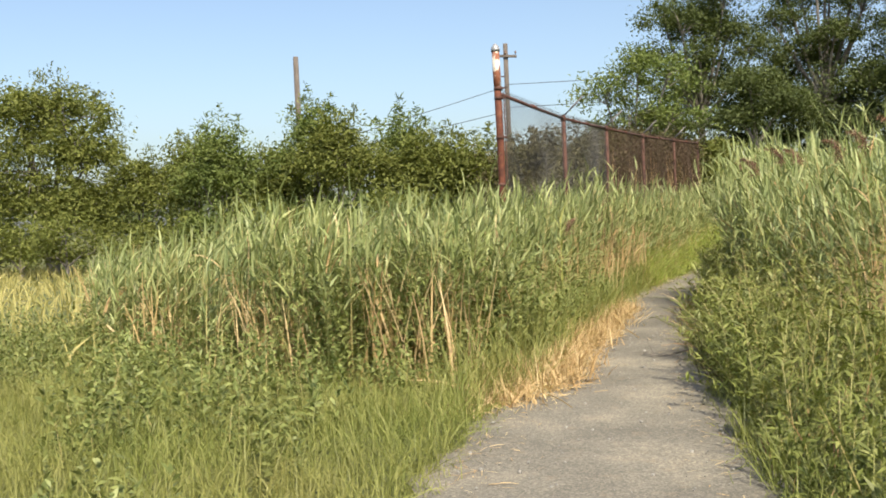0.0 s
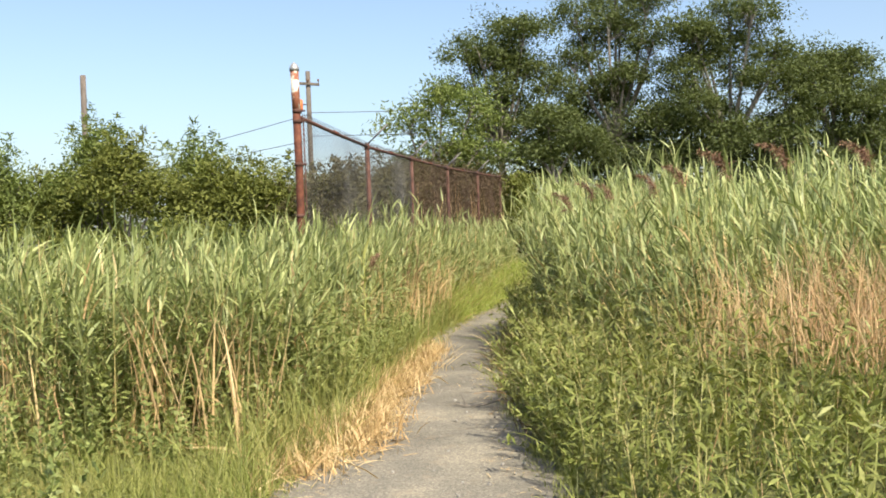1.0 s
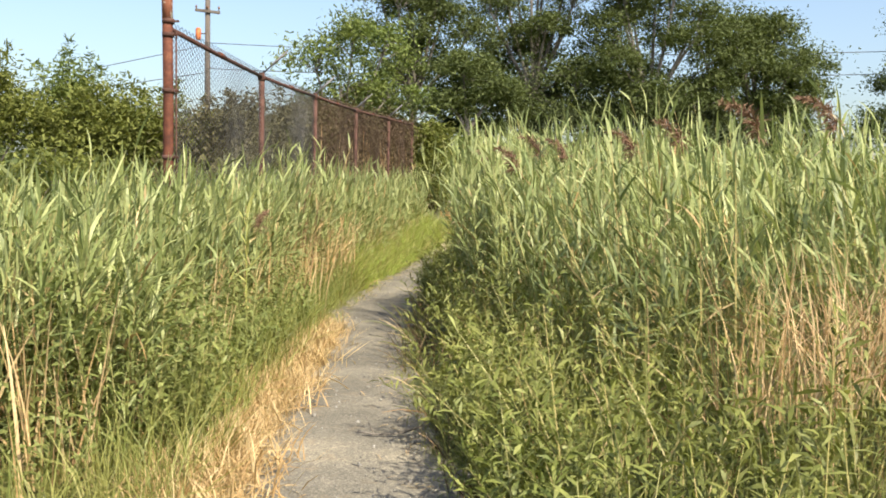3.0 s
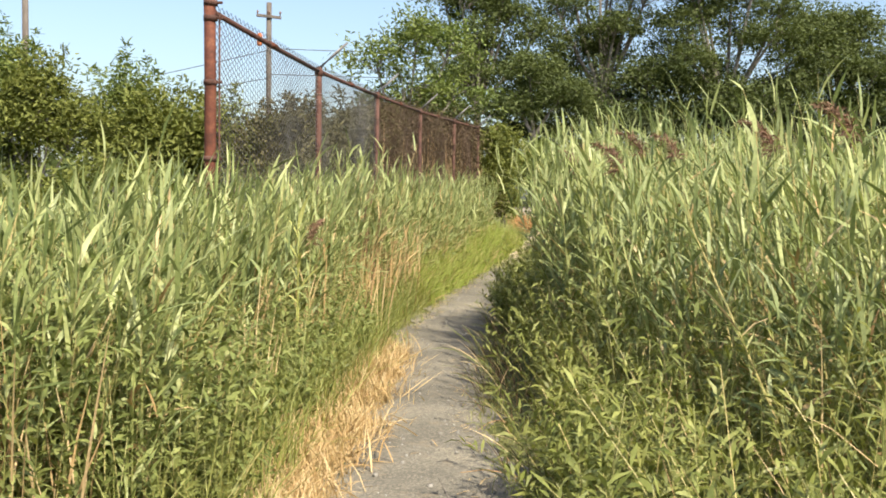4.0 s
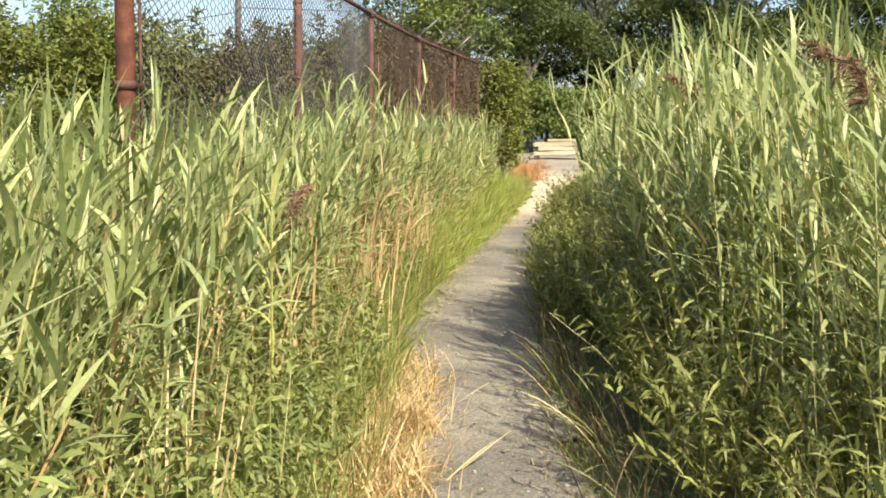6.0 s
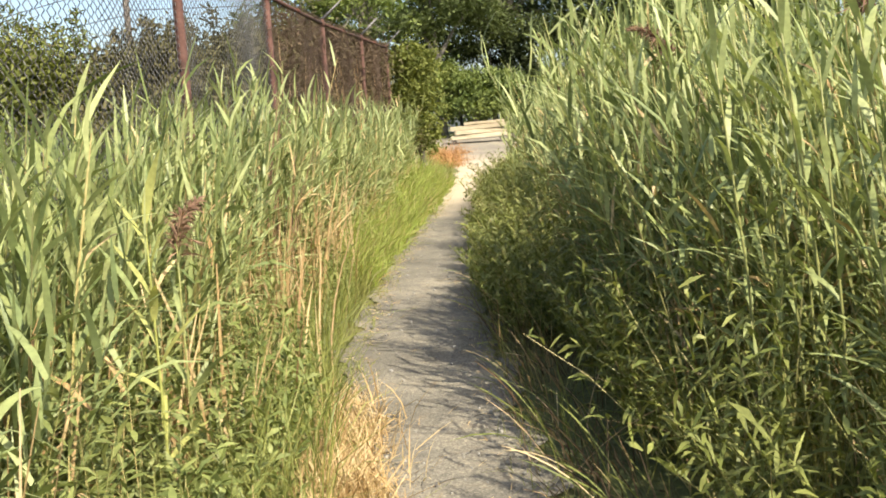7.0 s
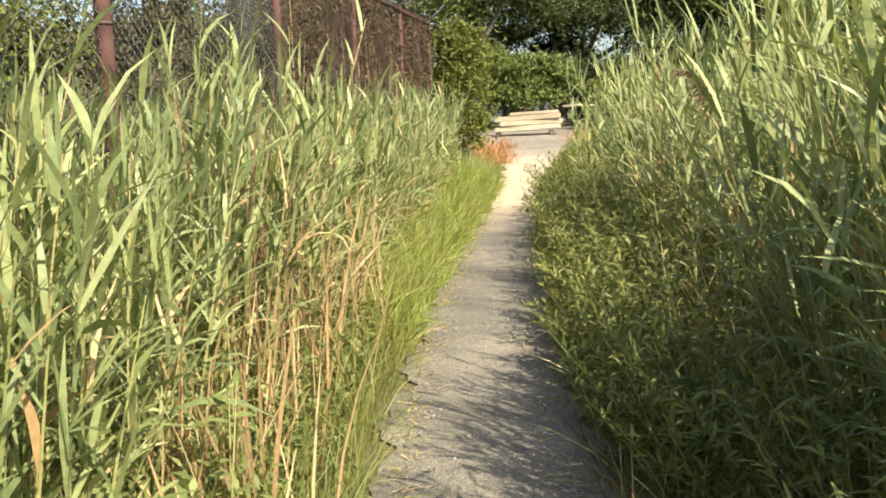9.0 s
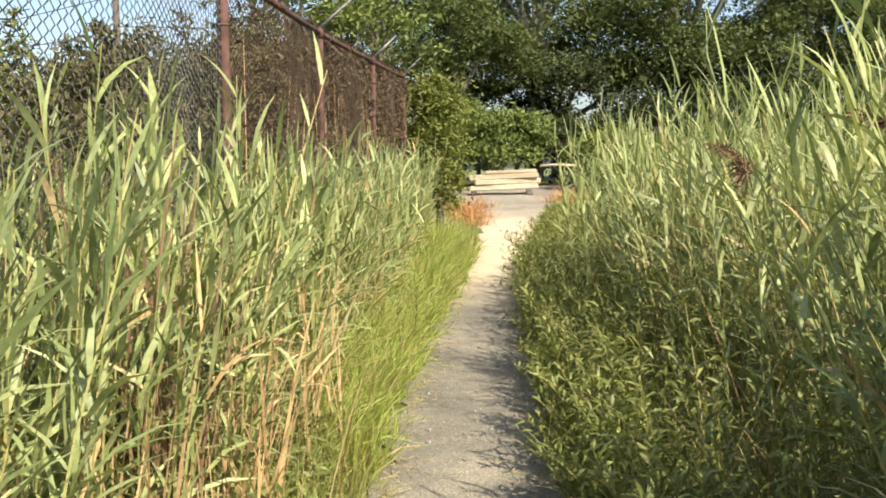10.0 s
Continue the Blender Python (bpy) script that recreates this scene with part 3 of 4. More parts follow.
# russet seed grass in the weeds
b = scatter(r, 1700, 1.6, 5.2, 9.4, 12.4, lambda x, y: ((x - 3.2) / 1.15) ** 2 + ((y - 10.9) / 0.8) ** 2 < 1 + 0.9 * clump(x, y, 3))
stuff("russet_grass", blades(b + (0, 0, 0.6), r, 0.4, 0.85, 0.005, 16), [M_RUSSET], "dried russet seed grass among green weeds", "grass")


# dead canes standing in front of the left reeds
b = scatter(r, 560, -7.5, -0.8, 10.5, 20, lambda x, y: (y > front_left(x) - 0.05) & (x < left_edge(y) - 0.5) & ((y < front_left(x) + 0.5) | (x > left_edge(y) - 1.2)) & (clump(x, y, 13) > 0.15))
n = len(b)
v, f = ribbons(b, r.uniform(0, 6.3, n), np.radians(90 - np.abs(r.normal(0, 9, n))), r.uniform(0.35, 1.05, n), r.uniform(0.008, 0.02, n), r.uniform(0, 0.5, n), (1, 0.9, 0.7, 0.3), r.uniform(0, 3, n))
stuff("dead_canes", [(v, f, 0)], [M_STRAW], "tan dead canes at the foot of the reeds", "dead reeds")


# clumps of tan dead canes that show through the green
for x, y, top in ((-1.98, 20.7, 1.15), (-2.2, 26.3, 0.9), (-2.25, 24.0, 1.0), (-1.92, 18.5, 1.05), (-1.75, 17.4, 0.95), (-1.97, 19.5, 1.15), (-1.72, 16.6, 0.7), (-1.75, 11.0, 1.1), (-1.35, 11.2, 1.0), (-2.6, 10.9, 1.0), (-1.9, 14.0, 0.8)):
    n = 70
    b = np.stack([r.normal(x, 0.16, n), r.normal(y, 0.22, n), np.full(n, float(height(x, y)))], -1)
    v, f = ribbons(b, r.uniform(0, 6.3, n), np.radians(90 - np.abs(r.normal(0, 6, n))), top * r.uniform(0.5, 1.1, n), r.uniform(0.007, 0.02, n), r.uniform(0, 0.5, n), (1, 0.9, 0.8, 0.6, 0.2), r.uniform(0, 3, n))
    stuff("dead_canes", [(v, f, np.repeat(np.where(r.random(n) < 0.3, 1, 0), 4))], [M_STRAW, M_RUSSET], "clump of tan dead canes among green reeds", "dead reeds")

# dark withered clump among the reeds by the fence
n = 70
b = np.stack([r.normal(-2.14, 0.09, n), r.normal(18.9, 0.1, n), np.full(n, float(height(-2.14, 18.9)))], -1)
v, f = ribbons(b, r.uniform(0, 6.3, n), np.radians(90 - np.abs(r.normal(0, 5, n))), r.uniform(0.9, 1.85, n), r.uniform(0.010, 0.022, n), r.uniform(0, 0.4, n), (1, 0.9, 0.8, 0.6, 0.2), r.uniform(0, 3, n))
stuff("withered_stalks", [(v, f, 0)], [M_PLUME], "dark brown withered stalks among green reeds", "dead reeds")

# straw litter trodden onto the edges of the path
n = 1500
y = r.uniform(8, 31, n)
t = np.where(r.random(n) < 0.7, np.abs(r.normal(0, 0.13, n)), 1 - np.abs(r.normal(0, 0.09, n)))
x = left_edge(y) + (right_edge(y) - left_edge(y)) * t - 0.05
b = np.stack([x, y, height(x, y) + 0.014], -1)
v, f = ribbons(b, r.uniform(0, 6.3, n), np.radians(r.uniform(0, 12, n)), r.uniform(0.02, 0.11, n), r.uniform(0.003, 0.006, n), r.uniform(0, 0.3, n), (1, 1, 0.5), r.normal(0, 0.2, n))
stuff("straw_litter", [(v, f, 0)], [M_STRAW], "bits of straw scattered on the gravel edge", "litter")


# ---- dry straw tufts on the left edge of the path ----
def tuft_mesh(seed, n, lo, hi, spread, mat):
    q = np.random.default_rng(seed)
    base = np.concatenate([q.normal(0, spread, (n, 2)), np.zeros((n, 1))], 1)
    return quads("dry_grass_tuft", blades(base, q, lo, hi, 0.0065, 68, 0, (0.85, 1.0, 0.6, 0.08)), [mat])


tufts = [tuft_mesh(40 + k, 150, 0.08, 0.28, 0.12, M_STRAW) for k in range(5)]
for k in range(95):
    y = (r.normal(11.1, 0.7), r.normal(12.4, 0.7), r.normal(14.9, 0.9), r.normal(15.6, 0.5), r.uniform(10, 17))[k % 5]
    x = float(left_edge(y)) - 0.02 - abs(r.normal(0, 0.17))
    if y < 11:
        x -= 0.15 * r.random()
    ob = new("dry_grass_tuft", tufts[k % 5])
    ob.matrix_world = pose(x, y, float(height(x, y)), 0, 0, 360 * r.random()) @ Matrix.Scale(r.uniform(0.5, 1.25), 4)
    tagged(ob, "flattened straw-coloured dry grass tuft at the path edge", "grass tuft", "dry tufts along the path")

# ---- fence ----
fence = empty("chain_link_fence", (-2.33, 15.2, 0), "rusty chain-link fence with a tall corner post, behind reeds", "fence")
POSTS = [(-2.33, 15.2, 2.91), (-2.44, 18.4, 2.86), (-2.58, 21.7, 2.95), (-2.60, 25.05, 3.02), (-2.52, 28.4, 3.12), (-2.45, 31.7, 3.22)]


def local(p):
    return Vector(p) - fence.location


x, y, z = POSTS[0]
corner = limb("corner_post", [local((x, y, -0.3)), local((x, y, 1.2)), local((x, y, 2.3)), local((x - 0.012, y, 3.30))], [0.046] * 4, M_RUST, fence, 14, "rust-red steel corner post")
limb("painted_collar", [local((x - 0.006, y, 2.98)), local((x - 0.012, y, 3.18)), local((x - 0.016, y, 3.44))], [0.0485, 0.0485, 0.048], M_PEEL, corner, 14, "peeling white paint over rust")
limb("cap", [local((x - 0.016, y, 3.44 + d)) for d in (0.0, 0.03, 0.06, 0.085, 0.1)], [0.056, 0.056, 0.046, 0.028, 0.008], M_ZINC, corner, 14, "grey bullet-shaped post cap")
for zz in (1.75, 2.35, 2.85, 2.97):
    limb("clamp_band", [local((x, y, zz - 0.02)), local((x, y, zz + 0.02))], [0.055, 0.055], M_RUST_DARK, corner, 14)
    box("clamp_bolt", (0.05, 0.02, 0.02), local((x + 0.075, y, zz)), M_RUST_DARK, corner, 0.004)
limb("tension_bar", [local((x + 0.065, y + 0.03, 0.2)), local((x + 0.062, y + 0.03, 2.9))], [0.008, 0.008], M_RUST_DARK, fence, 6)
for k, (x, y, z) in enumerate(POSTS[1:]):
    g = float(height(x, y))
    post = limb("line_post", [local((x, y, g - 0.3)), local((x, y, (g + z) / 2)), local((x, y, z - 0.04))], [0.036] * 3, M_RUST_DARK, fence, 10)
    limb("post_top", [local((x, y, z - 0.05)), local((x, y, z)), local((x, y, z + 0.05))], [0.046, 0.046, 0.03], M_RUST_DARK, post, 10)
    arm = limb("barb_arm", [local((x, y, z + 0.03)), local((x + 0.14, y + 0.05, z + 0.17)), local((x + 0.30, y + 0.10, z + 0.33))], [0.02, 0.017, 0.012], M_WIRE_GREY, post, 8, "grey slanting barbed-wire arm")
    for zz in (0.6, 1.3, 2.0, 2.6):
        limb("wire_tie", [local((x, y, zz - 0.006)), local((x, y, zz + 0.006))], [0.041, 0.041], M_WIRE, post, 8)
for i in range(5):
    a, c = Vector(POSTS[i]), Vector(POSTS[i + 1])
    rail = limb("top_rail", [local(a), local(a.lerp(c, 0.5) - Vector((0, 0, 0.008))), local(c)], [0.024, 0.024, 0.024], M_RUST_DARK, fence, 8)
    limb("rail_sleeve", [local(a.lerp(c, 0.46)), local(a.lerp(c, 0.52))], [0.029, 0.029], M_RUST, rail, 8)


def woven_wire(s0, s1, pitch=0.05, wire=0.0033):
    """Diamond mesh: zigzag wires that hook into each other, with the twisted ends standing above the rail."""
    parts = []
    for bay in range(int(s0), int(s1)):
        a, c = Vector(POSTS[bay]), Vector(POSTS[bay + 1])
        span = math.hypot(c.x - a.x, c.y - a.y)
        cols = int(span / pitch)
        ux, uy = (c.x - a.x) / span, (c.y - a.y) / span
        for k in range(cols):
            top = a.z + (c.z - a.z) * (k + 0.5) / cols + 0.07
            low = 1.0 if bay < 3 else 0.8
            rows = int((top - low) / (pitch * 0.55))
            j = np.arange(rows + 1)
            d = pitch * (k + 0.5 + np.where((j + k) % 2 == 0, 0.53, -0.53))
            bulge = 0.04 * math.sin(3 * k / cols * math.pi) * np.sin(j / rows * math.pi)
            px, py = a.x + ux * d - uy * bulge, a.y + uy * d + ux * bulge
            off = np.where((j + k) % 2 == 0, 0.003, -0.003)
            p = np.stack([px - uy * off, py + ux * off, top - j * pitch * 0.55], -1)
            ring = [(0, wire), (-0.87 * wire, -0.5 * wire), (0.87 * wire, -0.5 * wire)]
            v = np.stack([p + np.array((-uy * q, ux * q, w)) for q, w in ring], 1).reshape(-1, 3)
            i = (j[:-1] * 3)[:, None]
            f = np.concatenate([np.stack([i + m, i + (m + 1) % 3, i + 3 + (m + 1) % 3, i + 3 + m], -1).reshape(-1, 4) for m in range(3)])
            parts.append((v - np.array(fence.location), f, 0))
    return parts


part("chain_link_mesh", quads("chain_link_mesh", woven_wire(0, 2), [M_WIRE_GREY]), None, fence, "grey woven diamond wire mesh")
part("chain_link_mesh", quads("chain_link_mesh", woven_wire(2, 5), [M_WIRE]), None, fence, "rust-brown woven diamond wire mesh")


# ---- trees and shrubs ----
def crown(lobes, r, per_lobe, per_clump, leaf, spread, slot=0):
    """Leaves in clumps near the skin of uneven lobes; gaps stay between the clumps."""
    tips, parts = [], []
    for cx, cy, cz, rx, ry, rz in lobes:
        d = r.normal(0, 1, (per_lobe, 3))
        d /= np.linalg.norm(d, axis=1)[:, None]
        d[:, 2] = np.where(d[:, 2] < -0.35, -0.5 * d[:, 2], d[:, 2])
        tips.append(np.array((cx, cy, cz)) + d * np.array((rx, ry, rz)) * (r.uniform(0.25, 1.0, (per_lobe, 1)) ** 0.45) * r.uniform(0.8, 1.18, (per_lobe, 1)))
    tips = np.concatenate(tips)
    size = r.uniform(0.35, 1.55, len(tips))
    n = len(tips) * per_clump
    base = np.repeat(tips, per_clump, 0) + np.clip(r.normal(0, 1, (n, 3)), -1.8, 1.8) * np.array(spread) * np.repeat(size, per_clump)[:, None]
    v, f = ribbons(base, r.uniform(0, 2 * np.pi, n), np.radians(r.normal(8, 34, n)), leaf * r.uniform(0.6, 1.4, n), leaf * 0.55 * r.uniform(0.7, 1.3, n), r.uniform(0, 0.9, n), (0.9, 0.45), r.normal(0, 0.7, n))
    return tips, [(v, f, slot)]


def tree(name, at, lobes, seed, mat, label, category, trunk=0.22, fork=0.4, per_lobe=64, per_clump=48, leaf=0.13, spread=(0.34, 0.34, 0.24), group="", wisps=()):
    """Trunk, limbs to every lobe, twigs to some clumps, and the leaves."""
    r = np.random.default_rng(seed)
    at = Vector((at[0], at[1], float(height(at[0], at[1])) - 0.05))
    thing = empty(name, at, label, category, group)
    tips, leaves = crown(lobes, r, per_lobe, per_clump, leaf, spread)
    o = np.array(at)
    for wx, wy, z0, z1 in wisps:
        n = 90
        t = r.random(n)
        q = np.stack([wx + 0.25 * t * math.sin(9 * wx), np.full(n, wy), z0 + (z1 - z0) * t], -1) + r.normal(0, 1, (n, 3)) * (0.26 * (1.1 - t))[:, None] * np.array((1, 1, 0.35))
        leaves.append((*ribbons(q, r.uniform(0, 6.3, n), np.radians(r.normal(30, 25, n)), leaf * r.uniform(0.8, 1.7, n), leaf * 0.5, r.uniform(0, 0.9, n), (0.9, 0.45), r.normal(0, 0.7, n)), 0))
    top = max(l[2] for l in lobes)
    split = Vector((0, 0, (top - at.z) * fork))
    wood = [tube([(0, 0, 0), (0.04, 0.02, split.z * 0.5), split], [trunk * 1.35, trunk * 1.05, trunk * 0.85], 9)]
    for l in lobes:
        c = Vector(l[:3]) - at
        bendp = split.lerp(c, 0.5) + Vector((0, 0, -0.12 * (c - split).length + 0.3))
        wood.append(tube([split * 0.96, bendp, c, c + Vector((r.normal(0, 0.2), r.normal(0, 0.2), l[5] * 0.6))], [trunk * 0.6, trunk * 0.42, trunk * 0.25, trunk * 0.06], 7))
        own = tips[np.linalg.norm((tips - np.array(l[:3])) / np.array(l[3:]), axis=1) < 1.2] - o
        for t in own[r.permutation(len(own))[:9]]:
            m = c.lerp(Vector(t), 0.5) + Vector((0, 0, 0.1))
            wood.append(tube([bendp.lerp(c, 0.8), m, t], [trunk * 0.16, trunk * 0.1, trunk * 0.03], 5))
    part("trunk", quads("trunk", [(v, f, 0) for v, f in wood], [M_BARK]), None, thing, "grey-brown trunk and limbs")
    part("crown", quads("crown", [(v - o, f, k) for v, f, k in leaves], [mat]), None, thing)
    return thing


def dome(cx, cy, z0, z1, wide, deep, seed, n=20):
    """Lobes of uneven size scattered through a loose dome."""
    r = np.random.default_rng(seed)
    out = []
    for k in range(n):
        t = (k + r.random()) / n
        reach = math.sqrt(1 - (0.88 * t) ** 2) * (0.35 + 0.65 * math.sqrt(r.random()))
        q = 2.4 * k + r.normal(0, 0.5)
        size = r.uniform(0.27, 0.42) * wide
        out.append((cx + 0.88 * wide * reach * math.cos(q), cy + 0.6 * deep * reach * math.sin(q), z0 + (z1 - z0) * t - 0.3 * size, size * 1.1, size, size * r.uniform(0.65, 0.95)))
    return out


# the big dark trees beyond the reeds
for k, (x, y, z0, z1, wide, label) in enumerate([(-4.6, 47, 5.2, 11.2, 3.3, "tall dark green locust tree with an airy clumped crown"), (0.4, 48.5, 5.6, 12.5, 3.5, "tallest dark green locust tree, pale limbs between clumps"), (5.3, 47.5, 5.4, 11.2, 3.4, "tall dark green locust tree with an airy clumped crown"), (9.9, 48, 4.8, 8.9, 2.9, "dark green locust tree with a spreading crown"), (17.6, 49.5, 5.0, 9.4, 2.9, "dark green tree standing apart behind the reeds")]):
    tree("tree", (x, y), dome(x, y, z0 - 1.0, z1 + 0.2, wide, 2.6, 500 + k), 101 + k, M_TREE, label, "tree", 0.17, 0.42, 28, 84, 0.12, (0.33, 0.33, 0.22), "locust trees")
# paler tree in front of them
tree("tree", (-4.2, 31), [(-4.9, 31, 4.7, 0.8, 0.9, 0.6), (-3.9, 31, 5.2, 0.8, 0.9, 0.75), (-3.1, 31, 5.0, 0.8, 0.9, 0.8), (-4.2, 31, 4.0, 1.2, 1.0, 0.7), (-3.0, 31.2, 3.9, 0.9, 0.9, 0.7)], 106, M_TREE_LIGHT, "pale green young tree behind the fence", "tree", 0.09, 0.4, 27, 48, 0.10, (0.26, 0.26, 0.15))
# trees closing the path's end
tree("tree", (1.3, 51), [(0.3, 51, 5.9, 1.6, 1.5, 0.9), (2.3, 47, 6.2, 1.6, 1.5, 0.9), (1.2, 47, 4.6, 1.9, 1.5, 0.7), (3.6, 47.5, 4.9, 1.5, 1.5, 0.8)], 107, M_TREE, "dark tree shading the end of the path", "tree", 0.2, 0.4)
tree("tree", (-2.1, 45), [(-2.3, 45, 6.2, 1.3, 1.4, 0.9), (-1.0, 45, 5.4, 1.2, 1.3, 0.7), (-2.8, 45, 4.8, 1.2, 1.2, 0.7)], 108, M_TREE, "dark tree with a pale bare trunk by the path", "tree", 0.15, 0.55)
tree("tree", (5.8, 47), [(5.2, 47, 5.6, 1.8, 1.5, 0.9), (7.2, 47, 5.2, 1.7, 1.5, 0.9), (6.2, 47, 4.0, 2.2, 1.5, 0.8)], 109, M_TREE, "dark tree behind the reeds", "tree", 0.18, 0.4)
# tree and shrubs across the field
tree("tree", (-25.6, 30), [(-26.8, 30, 5.6, 2.1, 1.8, 1.9), (-24.6, 30, 5.6, 2.0, 1.8, 1.7), (-25.6, 29.4, 4.0, 3.1, 1.9, 1.9), (-23.5, 29.8, 3.9, 1.5, 1.5, 1.7), (-27.6, 29.6, 3.2, 1.8, 1.6, 1.6), (-25.4, 29.2, 2.2, 3.0, 1.5, 1.7), (-23.6, 29.4, 1.9, 1.5, 1.4, 1.5)], 110, M_SHRUB, "broad round-topped green tree across the field", "tree", 0.2, 0.35, 95, 58, 0.125, (0.25, 0.25, 0.2))


def shrub(at, lobes, seed, mat, label, group="shrubs across the field", leaf=0.108, per_lobe=66, per_clump=34, wisps=()):
    return tree("shrub", at, lobes, seed, mat, label, "shrub", 0.07, 0.3, per_lobe, per_clump, leaf, (0.19, 0.19, 0.15), group, wisps)


HEDGE = [(-21.4, 4.2, 1.6), (-19.4, 4.8, 1.5), (-17.2, 4.7, 1.2), (-15.9, 4.0, 1.4), (-14.3, 5.2, 1.1), (-12.9, 4.75, 1.3), (-11.4, 4.6, 1.3), (-10.0, 4.05, 1.3), (-8.7, 3.85, 1.5), (-7.3, 3.7, 1.5), (-6.0, 3.7, 1.4)]
for k, (x, top, w) in enumerate(HEDGE):
    y = 30 + 0.8 * math.sin(2.3 * k)
    lobes = [(x, y, top - 0.95, w * 0.6, 0.9, 1.05), (x + 0.3, y, top - 1.5, w * 0.9, 1.0, 0.9), (x - 0.65 * w, y, top * 0.62, w, 1.1, 1.15), (x + 0.65 * w, y, top * 0.56, w, 1.1, 1.0), (x, y - 0.5, top * 0.28, w * 1.2, 1.0, 0.8)]
    pale = k in (2, 4, 6)
    shrub((x, y), lobes, 200 + k, M_TREE_LIGHT if pale else M_VINE if k > 8 else M_SHRUB, "pale feathery tall shrub in the hedge line" if pale else "dense green shrub in the hedge line", wisps=[(x + d, y, top - 0.5, top + u) for d, u in ((-0.7, 0.1), (-0.3, 0.55), (0.15, 0.8), (0.55, 0.35), (0.9, 0.0))] if pale else [(x - 0.4, y, top - 0.5, top + 0.15), (x + 0.5, y, top - 0.5, top + 0.25)])

for k in range(9):
    x, y = -30.0 + 2.9 * k, 27.6 + 1.2 * math.sin(1.7 * k)
    shrub((x, y), [(x, y, 1.3 + 0.4 * math.sin(3 * k), 1.5, 1.0, 0.8), (x + 1.0, y + 0.3, 0.8, 1.3, 0.9, 0.7), (x - 0.9, y, 0.7, 1.2, 0.9, 0.6)], 300 + k, M_SHRUB, "low rounded bush under the hedge line", "bushes under the hedge", 0.115, 44, 26)

# overgrown shrubs close behind the fence
for k, (x, y, top) in enumerate([(-4.6, 22.4, 1.9), (-4.1, 24.3, 2.3), (-4.0, 26.4, 3.05), (-3.7, 28.6, 3.55), (-3.5, 30.8, 3.4), (-3.3, 33.0, 3.4), (-5.0, 29.4, 3.5), (-4.5, 32.2, 3.8), (-5.3, 33.8, 4.1), (-6.3, 35.6, 4.2), (-4.3, 30.2, 3.5)]):
    lobes = [(x, y, top - 0.6, 0.95, 1.1, 0.6), (x - 0.3, y + 0.6, top * 0.55, 1.1, 1.1, 0.8), (x + 0.2, y - 0.5, top * 0.4, 1.15, 1.2, 0.8)]
    shrub((x, y), lobes, 240 + k, M_VINE, "brownish vine-grown shrub behind the rusty fence", "shrubs behind the fence", 0.09, 62, 42)
shrub((-2.0, 33.4), [(-2.05, 33.4, 2.8, 0.32, 0.4, 0.5), (-2.1, 33.3, 2.1, 0.38, 0.5, 0.55), (-2.05, 33.2, 1.3, 0.40, 0.5, 0.6)], 260, M_SHRUB, "narrow green bush at the end of the fence", "", 0.09, 80, 50)
shrub((-0.9, 43.5), [(-1.6, 43.5, 2.9, 1.0, 0.9, 0.6), (-0.2, 43.5, 2.7, 0.9, 0.9, 0.6), (-0.9, 43.2, 2.1, 1.4, 0.9, 0.6)], 261, M_TREE_LIGHT, "leafy green bush behind the stacked timber", "", 0.13, 60, 50)
shrub((1.9, 41.5), [(1.7, 41.5, 2.0, 0.9, 0.8, 0.5), (2.6, 41.4, 2.1, 0.9, 0.8, 0.5), (2.0, 41.0, 1.5, 1.1, 0.8, 0.4)], 262, M_SHRUB, "low green bush beside the stacked timber", "", 0.11, 60, 45)

# undergrowth below the tall trees; its darkness is leaf colour standing in for shade
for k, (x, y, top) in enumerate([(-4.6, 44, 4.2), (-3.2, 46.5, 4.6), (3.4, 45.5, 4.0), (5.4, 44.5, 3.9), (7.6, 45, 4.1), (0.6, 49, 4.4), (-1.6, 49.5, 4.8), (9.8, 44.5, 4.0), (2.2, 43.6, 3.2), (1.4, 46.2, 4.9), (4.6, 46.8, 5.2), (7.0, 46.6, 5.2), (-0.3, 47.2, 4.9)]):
    shrub((x, y), [(x, y, top - 0.7, 1.2, 1.0, 0.9), (x - 0.6, y, top * 0.55, 1.3, 1.0, 1.0), (x + 0.6, y - 0.3, top * 0.5, 1.3, 1.0, 1.0)], 320 + k, M_UNDER, "undergrowth beneath the tall trees, shade put into its dark leaf colour", "undergrowth beyond the path", 0.14, 42, 36)

# woods far behind, all round
r = np.random.default_rng(77)
a = np.radians(np.arange(0, 360, 2.2))
lobes = [(110 * math.sin(q) * s, 110 * math.cos(q) * s + 10, z, 3.6, 3.6, 2.6) for q, s, z in zip(a, r.uniform(0.85, 1.2, len(a)), r.uniform(2.6, 4.6, len(a)))]
tips, leaves = crown(lobes, r, 18, 12, 1.1, (1.1, 1.1, 0.8))
stuff("far_woods", leaves, [M_TREE], "distant green woods round the meadow", "woods")


# ---- poles and wires ----
def utility_pole(at, top, radius, label):
    p = empty("utility_pole", (at[0], at[1], 0), label, "utility pole", "utility poles")
    limb("shaft", [(0, 0, -0.5), (0, 0, top * 0.5), (0, 0, top)], [radius * 1.25, radius * 1.1, radius], M_POLE, p, 12)
    return p


